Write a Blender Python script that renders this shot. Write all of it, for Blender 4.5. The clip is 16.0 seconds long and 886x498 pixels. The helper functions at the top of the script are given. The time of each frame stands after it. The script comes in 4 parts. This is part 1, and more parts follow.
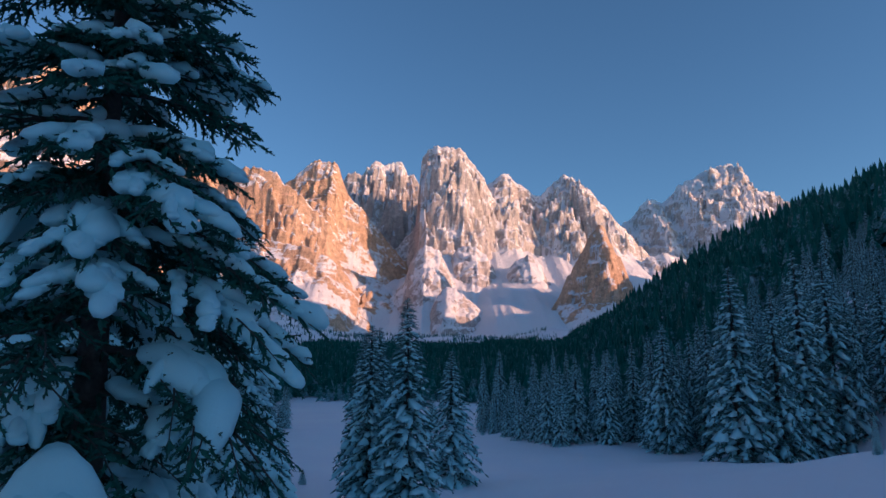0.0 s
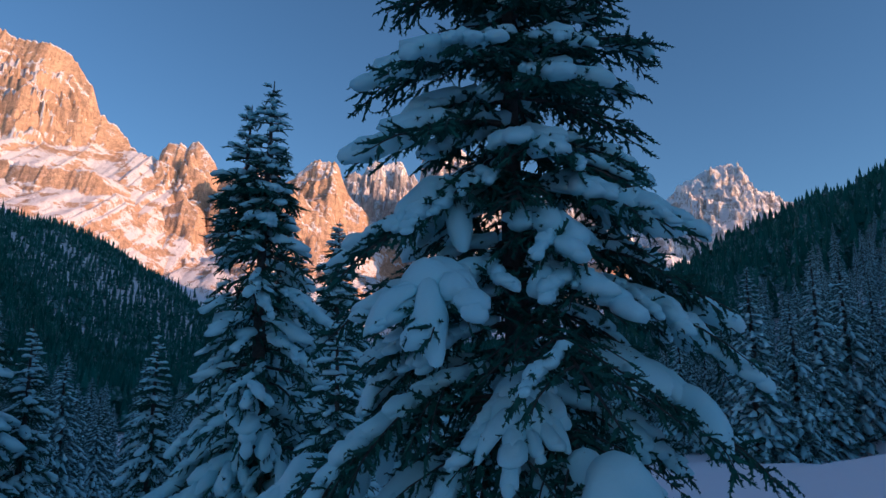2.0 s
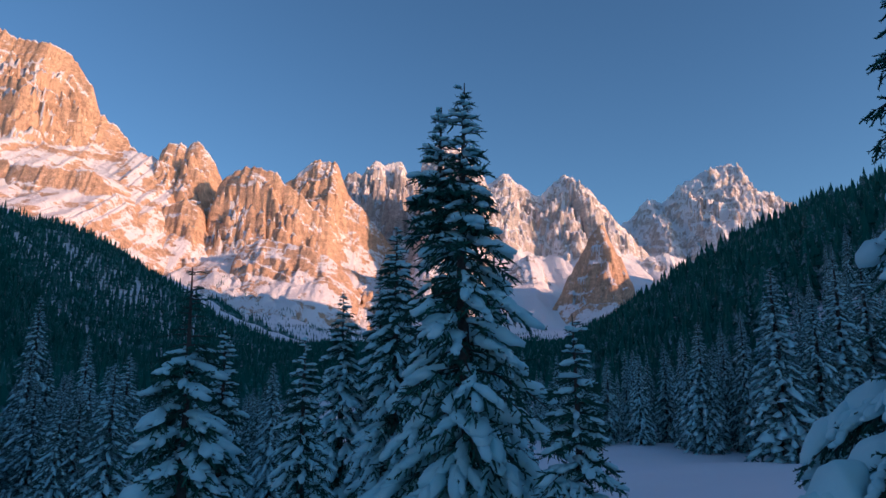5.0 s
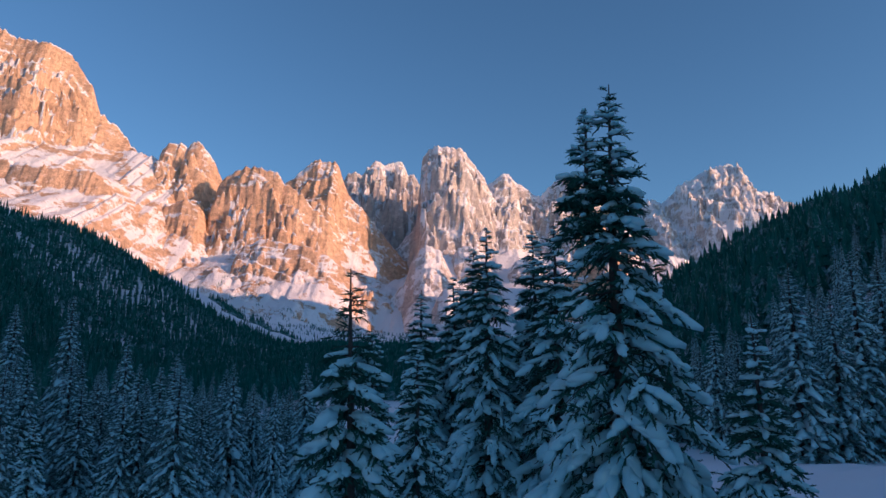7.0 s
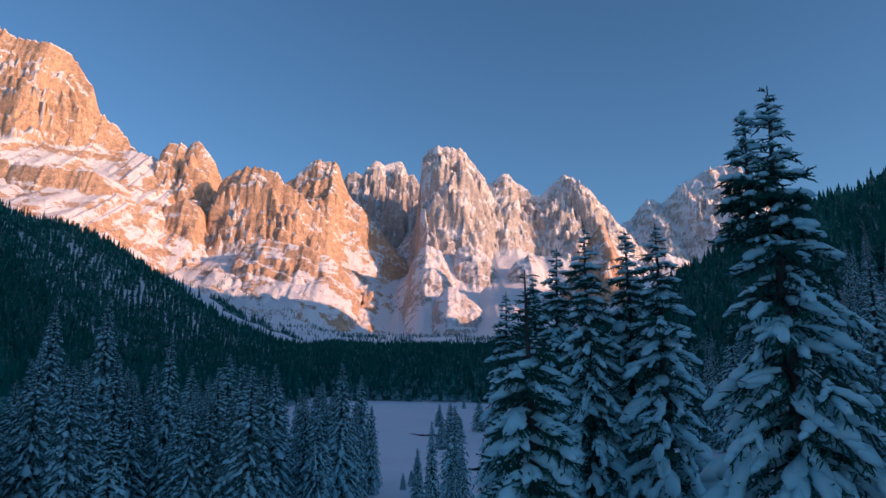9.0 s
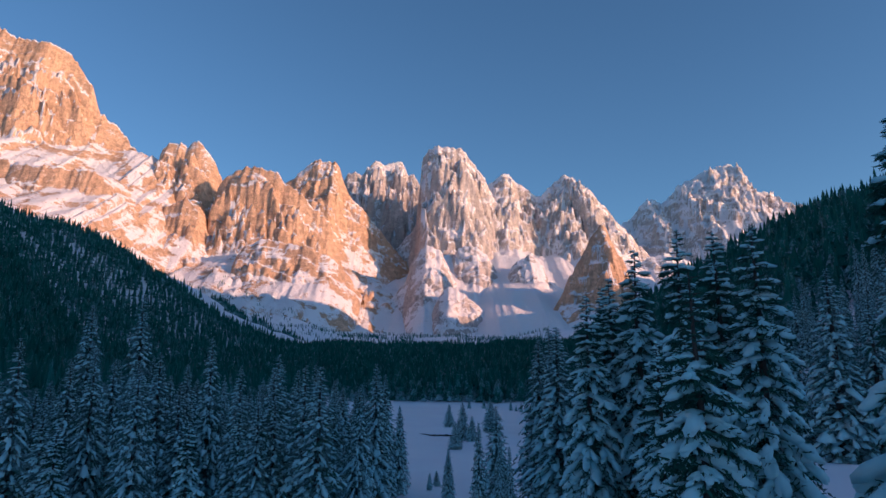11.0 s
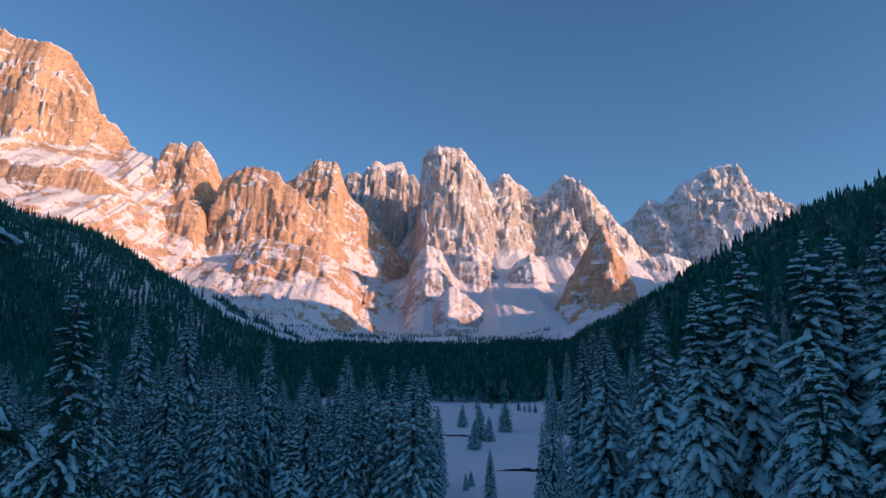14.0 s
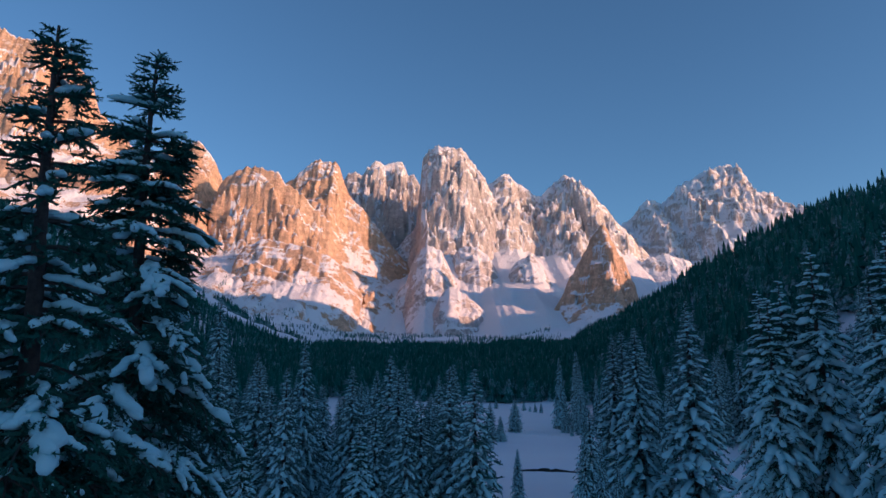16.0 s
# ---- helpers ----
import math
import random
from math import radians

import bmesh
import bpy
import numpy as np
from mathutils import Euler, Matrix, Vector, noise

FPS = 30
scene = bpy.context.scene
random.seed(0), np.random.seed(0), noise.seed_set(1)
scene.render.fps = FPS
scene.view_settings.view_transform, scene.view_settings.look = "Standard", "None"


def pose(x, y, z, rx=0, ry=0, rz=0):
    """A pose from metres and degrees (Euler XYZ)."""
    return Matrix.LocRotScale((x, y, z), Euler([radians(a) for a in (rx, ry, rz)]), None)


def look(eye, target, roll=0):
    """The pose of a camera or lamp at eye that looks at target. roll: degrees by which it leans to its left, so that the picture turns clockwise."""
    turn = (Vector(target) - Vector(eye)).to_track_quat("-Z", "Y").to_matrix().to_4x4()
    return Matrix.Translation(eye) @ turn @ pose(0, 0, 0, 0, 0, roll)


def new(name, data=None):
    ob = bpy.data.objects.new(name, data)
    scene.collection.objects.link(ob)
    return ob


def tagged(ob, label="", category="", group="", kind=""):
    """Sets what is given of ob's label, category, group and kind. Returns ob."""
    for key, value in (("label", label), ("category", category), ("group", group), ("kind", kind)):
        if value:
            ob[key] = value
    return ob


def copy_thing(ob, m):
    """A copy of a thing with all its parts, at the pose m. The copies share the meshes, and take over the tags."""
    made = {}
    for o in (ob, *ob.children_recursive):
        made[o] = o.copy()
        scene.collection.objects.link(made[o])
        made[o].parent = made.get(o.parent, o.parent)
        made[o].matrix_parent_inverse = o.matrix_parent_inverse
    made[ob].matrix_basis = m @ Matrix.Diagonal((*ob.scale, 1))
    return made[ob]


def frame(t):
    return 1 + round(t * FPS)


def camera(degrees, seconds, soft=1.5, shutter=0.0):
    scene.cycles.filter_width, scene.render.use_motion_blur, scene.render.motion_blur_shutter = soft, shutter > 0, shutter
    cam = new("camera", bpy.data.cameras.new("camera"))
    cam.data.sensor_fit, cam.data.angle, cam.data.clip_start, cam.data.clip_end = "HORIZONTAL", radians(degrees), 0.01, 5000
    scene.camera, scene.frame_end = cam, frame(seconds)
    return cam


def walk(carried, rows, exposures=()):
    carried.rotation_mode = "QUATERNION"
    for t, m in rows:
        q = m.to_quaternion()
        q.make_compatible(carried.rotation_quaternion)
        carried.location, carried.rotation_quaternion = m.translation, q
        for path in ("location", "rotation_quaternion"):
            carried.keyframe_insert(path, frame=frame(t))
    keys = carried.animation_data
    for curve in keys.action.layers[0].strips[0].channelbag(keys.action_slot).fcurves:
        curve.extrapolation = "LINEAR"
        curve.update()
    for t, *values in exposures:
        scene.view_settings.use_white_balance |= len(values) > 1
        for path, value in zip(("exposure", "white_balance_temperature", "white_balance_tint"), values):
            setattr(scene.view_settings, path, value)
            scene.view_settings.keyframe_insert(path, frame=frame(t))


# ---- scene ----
from mathutils.bvhtree import BVHTree

# ---- camera: a steady sideways glide to the left at thirteen metres over the snow ----
cam = camera(66.0, 16.0, soft=1.5)
GLIDE = [0, 0.84, 1.74, 2.71, 3.69, 4.61, 5.45, 6.20, 6.89, 7.59, 8.35, 9.16, 10.03, 10.94, 11.89, 12.85, 13.83, 14.80, 15.77,
         16.71, 17.64, 18.55, 19.43, 20.29, 21.13, 21.95, 22.78, 23.60, 24.42, 25.25, 26.07, 26.89, 27.70]
walk(cam, [(0.5 * i, pose(-x, 0, 13.0 + 0.009 * i, 101.0, 0, 0.2 - 0.0145 * x)) for i, x in enumerate(GLIDE)], exposures=[(0.0, 0.78, 5400.0, 3.0), (16.0, 0.78, 5400.0, 3.0)])

# ---- world and sun ----
SUN_FROM = Vector((0.92, -0.39, 0.0)).normalized()
SUN_UP = radians(10.0)
world = bpy.data.worlds.new("winter_sky")
scene.world = world
world.use_nodes = True
wn, wl = world.node_tree.nodes, world.node_tree.links
sky = wn.new("ShaderNodeTexSky")
sky.sky_type = "NISHITA"
sky.sun_disc = False
sky.sun_elevation = SUN_UP
sky.sun_rotation = math.atan2(SUN_FROM.x, SUN_FROM.y)
sky.altitude = 1800
sky.dust_density = 2.6
sky.ozone_density = 2.2
wl.new(sky.outputs["Color"], wn["Background"].inputs["Color"])
wn["Background"].inputs["Strength"].default_value = 0.085
sun = new("sun", bpy.data.lights.new("sun", "SUN"))
sun.data.energy = 3.15
sun.data.angle = radians(0.5)
sun.data.color = (1.0, 0.47, 0.26)
sun_dir = SUN_FROM * math.cos(SUN_UP) + Vector((0, 0, math.sin(SUN_UP)))
sun.matrix_world = look(sun_dir * 100, (0, 0, 0))


# ---- noise on arrays ----
def lattice(ix, iy, iz, seed):
    h = ix * np.uint32(374761393) + iy * np.uint32(668265263) + iz * np.uint32(2147483647) + np.uint32(seed * 144665 & 0xFFFFFFFF)
    h = (h ^ (h >> np.uint32(13))) * np.uint32(1274126177)
    h = (h ^ (h >> np.uint32(16))) * np.uint32(2246822519)
    return ((h ^ (h >> np.uint32(15))) & np.uint32(0xFFFFFF)) / float(0xFFFFFF) * 2 - 1


def vnoise(x, y, z=0.0, seed=0):
    shape = np.broadcast(x, y, z).shape
    x, y, z = (np.broadcast_to(np.asarray(q, float), shape).ravel() for q in (x, y, z))
    cell = [np.floor(q) for q in (x, y, z)]
    ux, uy, uz = (q - c for q, c in zip((x, y, z), cell))
    ux, uy, uz = (u * u * u * (u * (u * 6 - 15) + 10) for u in (ux, uy, uz))
    ix, iy, iz = (c.astype(np.int64).astype(np.uint32) for c in cell)
    one, flat = np.uint32(1), not np.any(uz)
    out = 0
    for c in ((0,) if flat else (0, 1)):
        kz = iz + one if c else iz
        level = 0
        for b in (0, 1):
            ky = iy + one if b else iy
            line = lattice(ix, ky, kz, seed) * (1 - ux) + lattice(ix + one, ky, kz, seed) * ux
            level = level + line * (uy if b else 1 - uy)
        out = out + level * (1 if flat else (uz if c else 1 - uz))
    return out.reshape(shape)


def fbm(x, y, z=0.0, octaves=4, seed=0, gain=0.5):
    out, amp = 0, 1.0
    for k in range(octaves):
        out = out + amp * vnoise(x * 2 ** k, y * 2 ** k, z * 2 ** k, seed + k * 17)
        amp *= gain
    return out


def ridged(x, y, z=0.0, octaves=4, seed=0, gain=0.5):
    out, amp = 0, 1.0
    for k in range(octaves):
        out = out + amp * (1 - 2 * np.abs(vnoise(x * 2 ** k, y * 2 ** k, z * 2 ** k, seed + k * 23)))
        amp *= gain
    return out


def facets(x, z, seed, tilt=1.0):
    """Broken rock: flat tilted facets, one to a cell, with steps between them."""
    cx, cz = np.floor(x), np.floor(z)
    best, out = np.full(x.shape, 9.0), np.zeros(x.shape)
    for i in (-1, 0, 1):
        for j in (-1, 0, 1):
            ax, az = cx + i, cz + j
            ix, iz = ax.astype(np.int64).astype(np.uint32), az.astype(np.int64).astype(np.uint32)
            r = [lattice(ix, iz, np.uint32(k), seed) for k in range(5)]
            dx, dz = x - ax - 0.5 - 0.45 * r[0], z - az - 0.5 - 0.45 * r[1]
            d = dx * dx + dz * dz
            hit = d < best
            best = np.where(hit, d, best)
            out = np.where(hit, 0.55 * r[2] + tilt * (dx * r[3] + dz * r[4]), out)
    return out


def smooth(e0, e1, x):
    u = np.clip((x - e0) / (e1 - e0), 0, 1)
    return u * u * (3 - 2 * u)


# ---- materials ----
def material(name):
    m = bpy.data.materials.new(name)
    m.use_nodes = True
    return m, m.node_tree.nodes, m.node_tree.links, m.node_tree.nodes["Principled BSDF"]


def node(nodes, kind, **values):
    n = nodes.new(kind)
    for key, value in values.items():
        n.inputs[key].default_value = value
    return n


def noise_tex(nodes, links, coord, scale, detail=4.0, rough=0.55):
    n = node(nodes, "ShaderNodeTexNoise", Scale=scale, Detail=detail, Roughness=rough)
    links.new(coord, n.inputs["Vector"])
    return n.outputs["Fac"]


def ramp(nodes, links, fac, stops):
    r = nodes.new("ShaderNodeValToRGB")
    el = r.color_ramp.elements
    while len(el) < len(stops):
        el.new(0.5)
    for e, (pos, col) in zip(el, stops):
        e.position, e.color = pos, (*col, 1)
    links.new(fac, r.inputs["Fac"])
    return r.outputs["Color"]


def mix(nodes, links, fac, a, b, mode="MIX"):
    n = nodes.new("ShaderNodeMix")
    n.data_type, n.blend_type = "RGBA", mode
    for sock, value in ((n.inputs[0], fac), (n.inputs[6], a), (n.inputs[7], b)):
        if hasattr(value, "node"):
            links.new(value, sock)
        else:
            sock.default_value = value if not isinstance(value, tuple) else (*value, 1)
    return n.outputs[2]


def calc(nodes, links, op, a, b=0.0, c=0.0):
    n = nodes.new("ShaderNodeMath")
    n.operation = op
    for sock, value in zip(n.inputs, (a, b, c)):
        if hasattr(value, "node"):
            links.new(value, sock)
        else:
            sock.default_value = value
    return n.outputs[0]


def bump(nodes, links, height, strength, distance, out):
    b = node(nodes, "ShaderNodeBump", Strength=strength, Distance=distance)
    links.new(height, b.inputs["Height"])
    links.new(b.outputs["Normal"], out.inputs["Normal"])


def snow_material():
    m, n, l, p = material("powder_snow")
    pos = n.new("ShaderNodeNewGeometry").outputs["Position"]
    big = noise_tex(n, l, pos, 0.6, 3)
    fine = noise_tex(n, l, pos, 9.0, 6, 0.65)
    # Red held low: the blue-teal of shade is put into the snow colour.
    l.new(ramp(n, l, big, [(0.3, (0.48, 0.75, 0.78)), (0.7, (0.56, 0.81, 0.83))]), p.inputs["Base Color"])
    p.inputs["Roughness"].default_value = 0.72
    p.inputs["Specular IOR Level"].default_value = 0.25
    bump(n, l, fine, 0.35, 0.03, p)
    return m


def field_material():
    m, n, l, p = material("field_snow")
    pos = n.new("ShaderNodeNewGeometry").outputs["Position"]
    big = noise_tex(n, l, pos, 0.03, 4)
    mid = noise_tex(n, l, pos, 0.5, 5)
    fine = noise_tex(n, l, pos, 6.0, 5, 0.65)
    l.new(ramp(n, l, big, [(0.3, (0.88, 0.85, 0.90)), (0.7, (0.93, 0.91, 0.93))]), p.inputs["Base Color"])
    p.inputs["Roughness"].default_value = 0.7
    p.inputs["Specular IOR Level"].default_value = 0.25
    h = calc(n, l, "MULTIPLY_ADD", mid, 4.0, fine)
    bump(n, l, h, 0.3, 0.06, p)
    return m


def needle_material(name, frost):
    m, n, l, p = material(name)
    pos = n.new("ShaderNodeNewGeometry").outputs["Position"]
    island = n.new("ShaderNodeNewGeometry").outputs["Random Per Island"]
    a = ramp(n, l, noise_tex(n, l, pos, 2.0, 4), [(0.3, (0.010, 0.066, 0.054)), (0.7, (0.024, 0.118, 0.092))])
    b = ramp(n, l, island, [(0.0, (0.7, 0.75, 0.7)), (1.0, (1.2, 1.15, 1.0))])
    green = mix(n, l, 1.0, a, b, "MULTIPLY")
    rime = ramp(n, l, noise_tex(n, l, pos, 1.1, 5, 0.7), [(0.40, (0, 0, 0)), (0.62, (frost, frost, frost))])
    # The rime colour carries the same painted shade tint.
    l.new(mix(n, l, rime, green, (0.54, 0.74, 0.82)), p.inputs["Base Color"])
    p.inputs["Roughness"].default_value = 0.6
    p.inputs["Specular IOR Level"].default_value = 0.3
    return m


def bark_material():
    m, n, l, p = material("spruce_bark")
    pos = n.new("ShaderNodeNewGeometry").outputs["Position"]
    f = noise_tex(n, l, pos, 14.0, 6, 0.7)
    l.new(ramp(n, l, f, [(0.3, (0.025, 0.022, 0.020)), (0.7, (0.085, 0.072, 0.062))]), p.inputs["Base Color"])
    p.inputs["Roughness"].default_value = 0.9
    bump(n, l, f, 0.6, 0.03, p)
    return m


def far_tree_material():
    """Distant spruce with a dusting of snow on what faces upwards."""
    m, n, l, p = material("snow_dusted_spruce")
    geo = n.new("ShaderNodeNewGeometry")
    sep = n.new("ShaderNodeSeparateXYZ")
    l.new(geo.outputs["Normal"], sep.inputs[0])
    speck = noise_tex(n, l, geo.outputs["Position"], 0.9, 4, 0.7)
    f = calc(n, l, "MULTIPLY_ADD", speck, 1.5, sep.outputs["Z"])
    isl = calc(n, l, "MULTIPLY_ADD", geo.outputs["Random Per Island"], 0.35, f)
    snowy = ramp(n, l, calc(n, l, "MULTIPLY", isl, 0.5), [(0.60, (0, 0, 0)), (0.92, (1, 1, 1))])
    # Greens lifted towards teal in place of distance haze.
    green = ramp(n, l, geo.outputs["Random Per Island"], [(0.0, (0.012, 0.090, 0.072)), (0.85, (0.028, 0.142, 0.112)), (1.0, (0.050, 0.110, 0.086))])
    # The dusting's bluish colour has the tint of shade in it.
    l.new(mix(n, l, snowy, green, (0.52, 0.72, 0.82)), p.inputs["Base Color"])
    p.inputs["Roughness"].default_value = 0.8
    p.inputs["Specular IOR Level"].default_value = 0.15
    return m


def mountain_material(name, tint, hold, bare):
    """Pale dolomite with bands, and snow wherever the rock is not too steep to hold it."""
    m, n, l, p = material(name)
    geo = n.new("ShaderNodeNewGeometry")
    pos = geo.outputs["Position"]
    sep, spos = n.new("ShaderNodeSeparateXYZ"), n.new("ShaderNodeSeparateXYZ")
    l.new(geo.outputs["Normal"], sep.inputs[0])
    l.new(pos, spos.inputs[0])
    stretch = n.new("ShaderNodeMapping")
    stretch.inputs["Scale"].default_value = (0.35, 0.35, 1.6)
    l.new(pos, stretch.inputs["Vector"])
    upright = n.new("ShaderNodeMapping")
    upright.inputs["Scale"].default_value = (1.6, 1.6, 0.28)
    l.new(pos, upright.inputs["Vector"])
    n_big = noise_tex(n, l, pos, 0.008, 5, 0.6)
    n_band = noise_tex(n, l, stretch.outputs[0], 0.035, 6, 0.65)
    n_streak = noise_tex(n, l, upright.outputs[0], 0.03, 6, 0.65)
    n_fine = noise_tex(n, l, pos, 0.07, 8, 0.72)
    t = calc(n, l, "ADD", calc(n, l, "MULTIPLY", n_band, 0.55), calc(n, l, "MULTIPLY", n_streak, 0.45))
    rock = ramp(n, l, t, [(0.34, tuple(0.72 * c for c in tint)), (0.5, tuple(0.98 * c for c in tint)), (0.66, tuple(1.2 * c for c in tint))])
    rock = mix(n, l, 0.7, rock, ramp(n, l, n_fine, [(0.36, (0.66, 0.66, 0.68)), (0.5, (0.97, 0.96, 0.95)), (0.64, (1.25, 1.24, 1.22))]), "MULTIPLY")
    n_crack = noise_tex(n, l, upright.outputs[0], 0.022, 5, 0.6)
    crack = calc(n, l, "ABSOLUTE", calc(n, l, "SUBTRACT", n_crack, 0.5))
    rock = mix(n, l, 0.55, rock, ramp(n, l, crack, [(0.0, (0.4, 0.4, 0.42)), (0.022, (1, 1, 1))]), "MULTIPLY")
    n_speck = noise_tex(n, l, pos, 0.28, 6, 0.75)
    rock = mix(n, l, 0.8, rock, ramp(n, l, n_speck, [(0.36, (0.68, 0.68, 0.7)), (0.62, (1.25, 1.24, 1.22))]), "MULTIPLY")
    f = calc(n, l, "MULTIPLY_ADD", calc(n, l, "SUBTRACT", n_fine, 0.5), 0.75, sep.outputs["Z"])
    f = calc(n, l, "MULTIPLY_ADD", calc(n, l, "SUBTRACT", n_speck, 0.5), 0.8, f)
    f = calc(n, l, "MULTIPLY_ADD", calc(n, l, "SUBTRACT", n_band, 0.5), 0.35, f)
    f = calc(n, l, "MULTIPLY_ADD", calc(n, l, "SUBTRACT", n_big, 0.5), 0.6, f)
    outcrop = ramp(n, l, noise_tex(n, l, pos, 0.011, 5, 0.6), [(0.48, (0, 0, 0)), (0.57, (1, 1, 1))])
    f = calc(n, l, "MULTIPLY_ADD", outcrop, -bare, f)
    snowy = ramp(n, l, f, [(hold, (0, 0, 0)), (hold + 0.05, (1, 1, 1))])
    l.new(mix(n, l, snowy, rock, (0.92, 0.91, 0.93)), p.inputs["Base Color"])
    p.inputs["Roughness"].default_value = 0.9
    p.inputs["Specular IOR Level"].default_value = 0.1
    h = calc(n, l, "MULTIPLY_ADD", n_streak, 1.5, calc(n, l, "ADD", n_fine, n_band))
    bump(n, l, h, 1.0, 5.0, p)
    return m


SNOW, FIELD, NEEDLES, BARK, FAR = snow_material(), field_material(), needle_material("spruce_needles", 0.0), bark_material(), far_tree_material()
RIMED = needle_material("frosted_spruce_needles", 0.36)
# Warm rock for the sunlit peaks, low-sun orange painted into its tint.
ROCK_SUN_TINTED = mountain_material("warm_dolomite", (0.66, 0.455, 0.31), 0.49, 0.36)
# Both grey tints are paler than the rock, standing in for haze.
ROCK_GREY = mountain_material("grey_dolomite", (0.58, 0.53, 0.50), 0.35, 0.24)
ROCK_SNOWY = mountain_material("snowy_dolomite", (0.58, 0.53, 0.49), 0.38, 0.18)


# ---- mesh helpers ----
def mesh_from(name, verts, faces, mat, smooth_faces=True):
    """One mesh from an array of vertices and an array of equal-sided faces."""
    verts, faces = np.asarray(verts, np.float32), np.asarray(faces, np.int32)
    me = bpy.data.meshes.new(name)
    sides = faces.shape[1]
    me.vertices.add(len(verts))
    me.vertices.foreach_set("co", verts.ravel())
    me.loops.add(faces.size)
    me.loops.foreach_set("vertex_index", faces.ravel())
    me.polygons.add(len(faces))
    me.polygons.foreach_set("loop_start", np.arange(0, faces.size, sides, dtype=np.int32))
    me.polygons.foreach_set("use_smooth", np.full(len(faces), smooth_faces))
    me.materials.append(mat)
    me.update(calc_edges=True)
    return me


def grid_faces(rows, cols, wrap=False):
    r, c = np.arange(rows - 1)[:, None], np.arange(cols if wrap else cols - 1)[None, :]
    c2 = (c + 1) % cols
    return np.stack([r * cols + c, r * cols + c2, (r + 1) * cols + c2, (r + 1) * cols + c], -1).reshape(-1, 4)


class Heap:
    """Gathers many small pieces of geometry (all of quads, or all of triangles) into one mesh."""

    def __init__(self):
        self.v, self.f, self.n = [], [], 0

    def add(self, v, f):
        self.v.append(v)
        self.f.append(f + self.n)
        self.n += len(v)

    def mesh(self, name, mat, smooth_faces=True):
        return mesh_from(name, np.concatenate(self.v), np.concatenate(self.f), mat, smooth_faces)


def part(name, me, parent, label=""):
    ob = new(name, me)
    ob.parent = parent
    return tagged(ob, label)


# ---- ground: one sheet from the near field to the foot of the peaks ----
def ground(x, y):
    x, y = np.asarray(x, float), np.asarray(y, float)
    floor = 60 * smooth(480, 1250, y) + 85 * smooth(1100, 2200, y) + 90 * smooth(1900, 3200, y)
    foot_r = np.interp(y, [0, 128, 300, 620, 1000, 1500, 2000], [80, 74, 72, 92, 180, 245, 310])
    r = np.clip(x - foot_r, 0, None)
    right = np.interp(y, [-600, 150, 300, 620, 1000, 1500, 2000, 2600], [200, 190, 224, 260, 190, 105, 50, 0]) * (1 - np.exp(-r / 260.0))
    # Unseen ridge on the right, its height set to shade the valley.
    shade_crest = np.interp(y, [-900, -100, 500, 800, 1000, 1250, 1500, 2000, 2500], [700, 640, 600, 500, 450, 368, 300, 180, 80])
    right = right + np.clip(shade_crest - right, 0, None) * smooth(430, 1150, x - 0.05 * y)
    # Further ridges added out of view, shaped to throw the slopes' shadow line.
    shade_spur = np.interp(y, [-900, 200, 700, 1000, 1140, 1300, 1400, 1500, 1650, 1885, 1980, 2100, 2300, 2500, 2800, 3100, 3500],
                     [560, 620, 780, 960, 1000, 930, 700, 640, 575, 450, 440, 480, 530, 590, 600, 480, 380])
    shade_spur = shade_spur * smooth(900, 1300, x) * (1 - 0.8 * smooth(1300, 1900, x)) + 950 * smooth(1700, 2400, x) * smooth(3000, 3500, y)
    right = right + np.clip(shade_spur - right - floor, 0, None)
    foot_l = np.interp(y, [0, 100, 250, 700, 1500, 2200], [-75, -85, -95, -130, -140, -160])
    q = np.clip(foot_l - x, 0, None)
    left = q * np.interp(y, [0, 600, 1000, 1250, 1700, 2300], [0.42, 0.46, 0.42, 0.34, 0.20, 0.12])
    left = left * (0.12 + 0.88 * smooth(40, 420, q))
    mound = 9.0 * np.exp(-((x - 55) / 32) ** 2 - ((y - 45) / 45) ** 2)
    dip = -2.5 * smooth(60, 150, y) * (1 - smooth(350, 600, y))
    wave = 0.9 * fbm(x / 45, y / 45, seed=3, octaves=3) * smooth(20, 90, y) + 0.3 * fbm(x / 11, y / 8, seed=5, octaves=3) * smooth(50, 80, y) * (1 - smooth(300, 420, y)) + 14 * fbm(x / 160, y / 160, seed=8) * smooth(130, 380, np.abs(x + 20))
    return floor + right + left + mound + wave + dip


def ground_sheet():
    gx = np.concatenate([np.linspace(-2600, -420, 60), np.linspace(-400, -100, 50), np.linspace(-96, 120, 109), np.linspace(126, 460, 60), np.linspace(480, 3000, 60)])
    gy = np.concatenate([np.linspace(-900, -30, 30), np.linspace(-20, 280, 110), np.linspace(284, 900, 90), np.linspace(912, 3300, 110), np.linspace(3400, 4900, 16)])
    xx, yy = np.meshgrid(gx, gy)
    v = np.stack([xx, yy, ground(xx, yy)], -1).reshape(-1, 3)
    ob = new("ground", mesh_from("ground", v, grid_faces(len(gy), len(gx)), FIELD))
    tagged(ob, "untouched powder snow over the valley floor and slopes", "snowy ground", kind="structure")


ground_sheet()


# ---- the peaks ----
PEAK_SHAPES = []


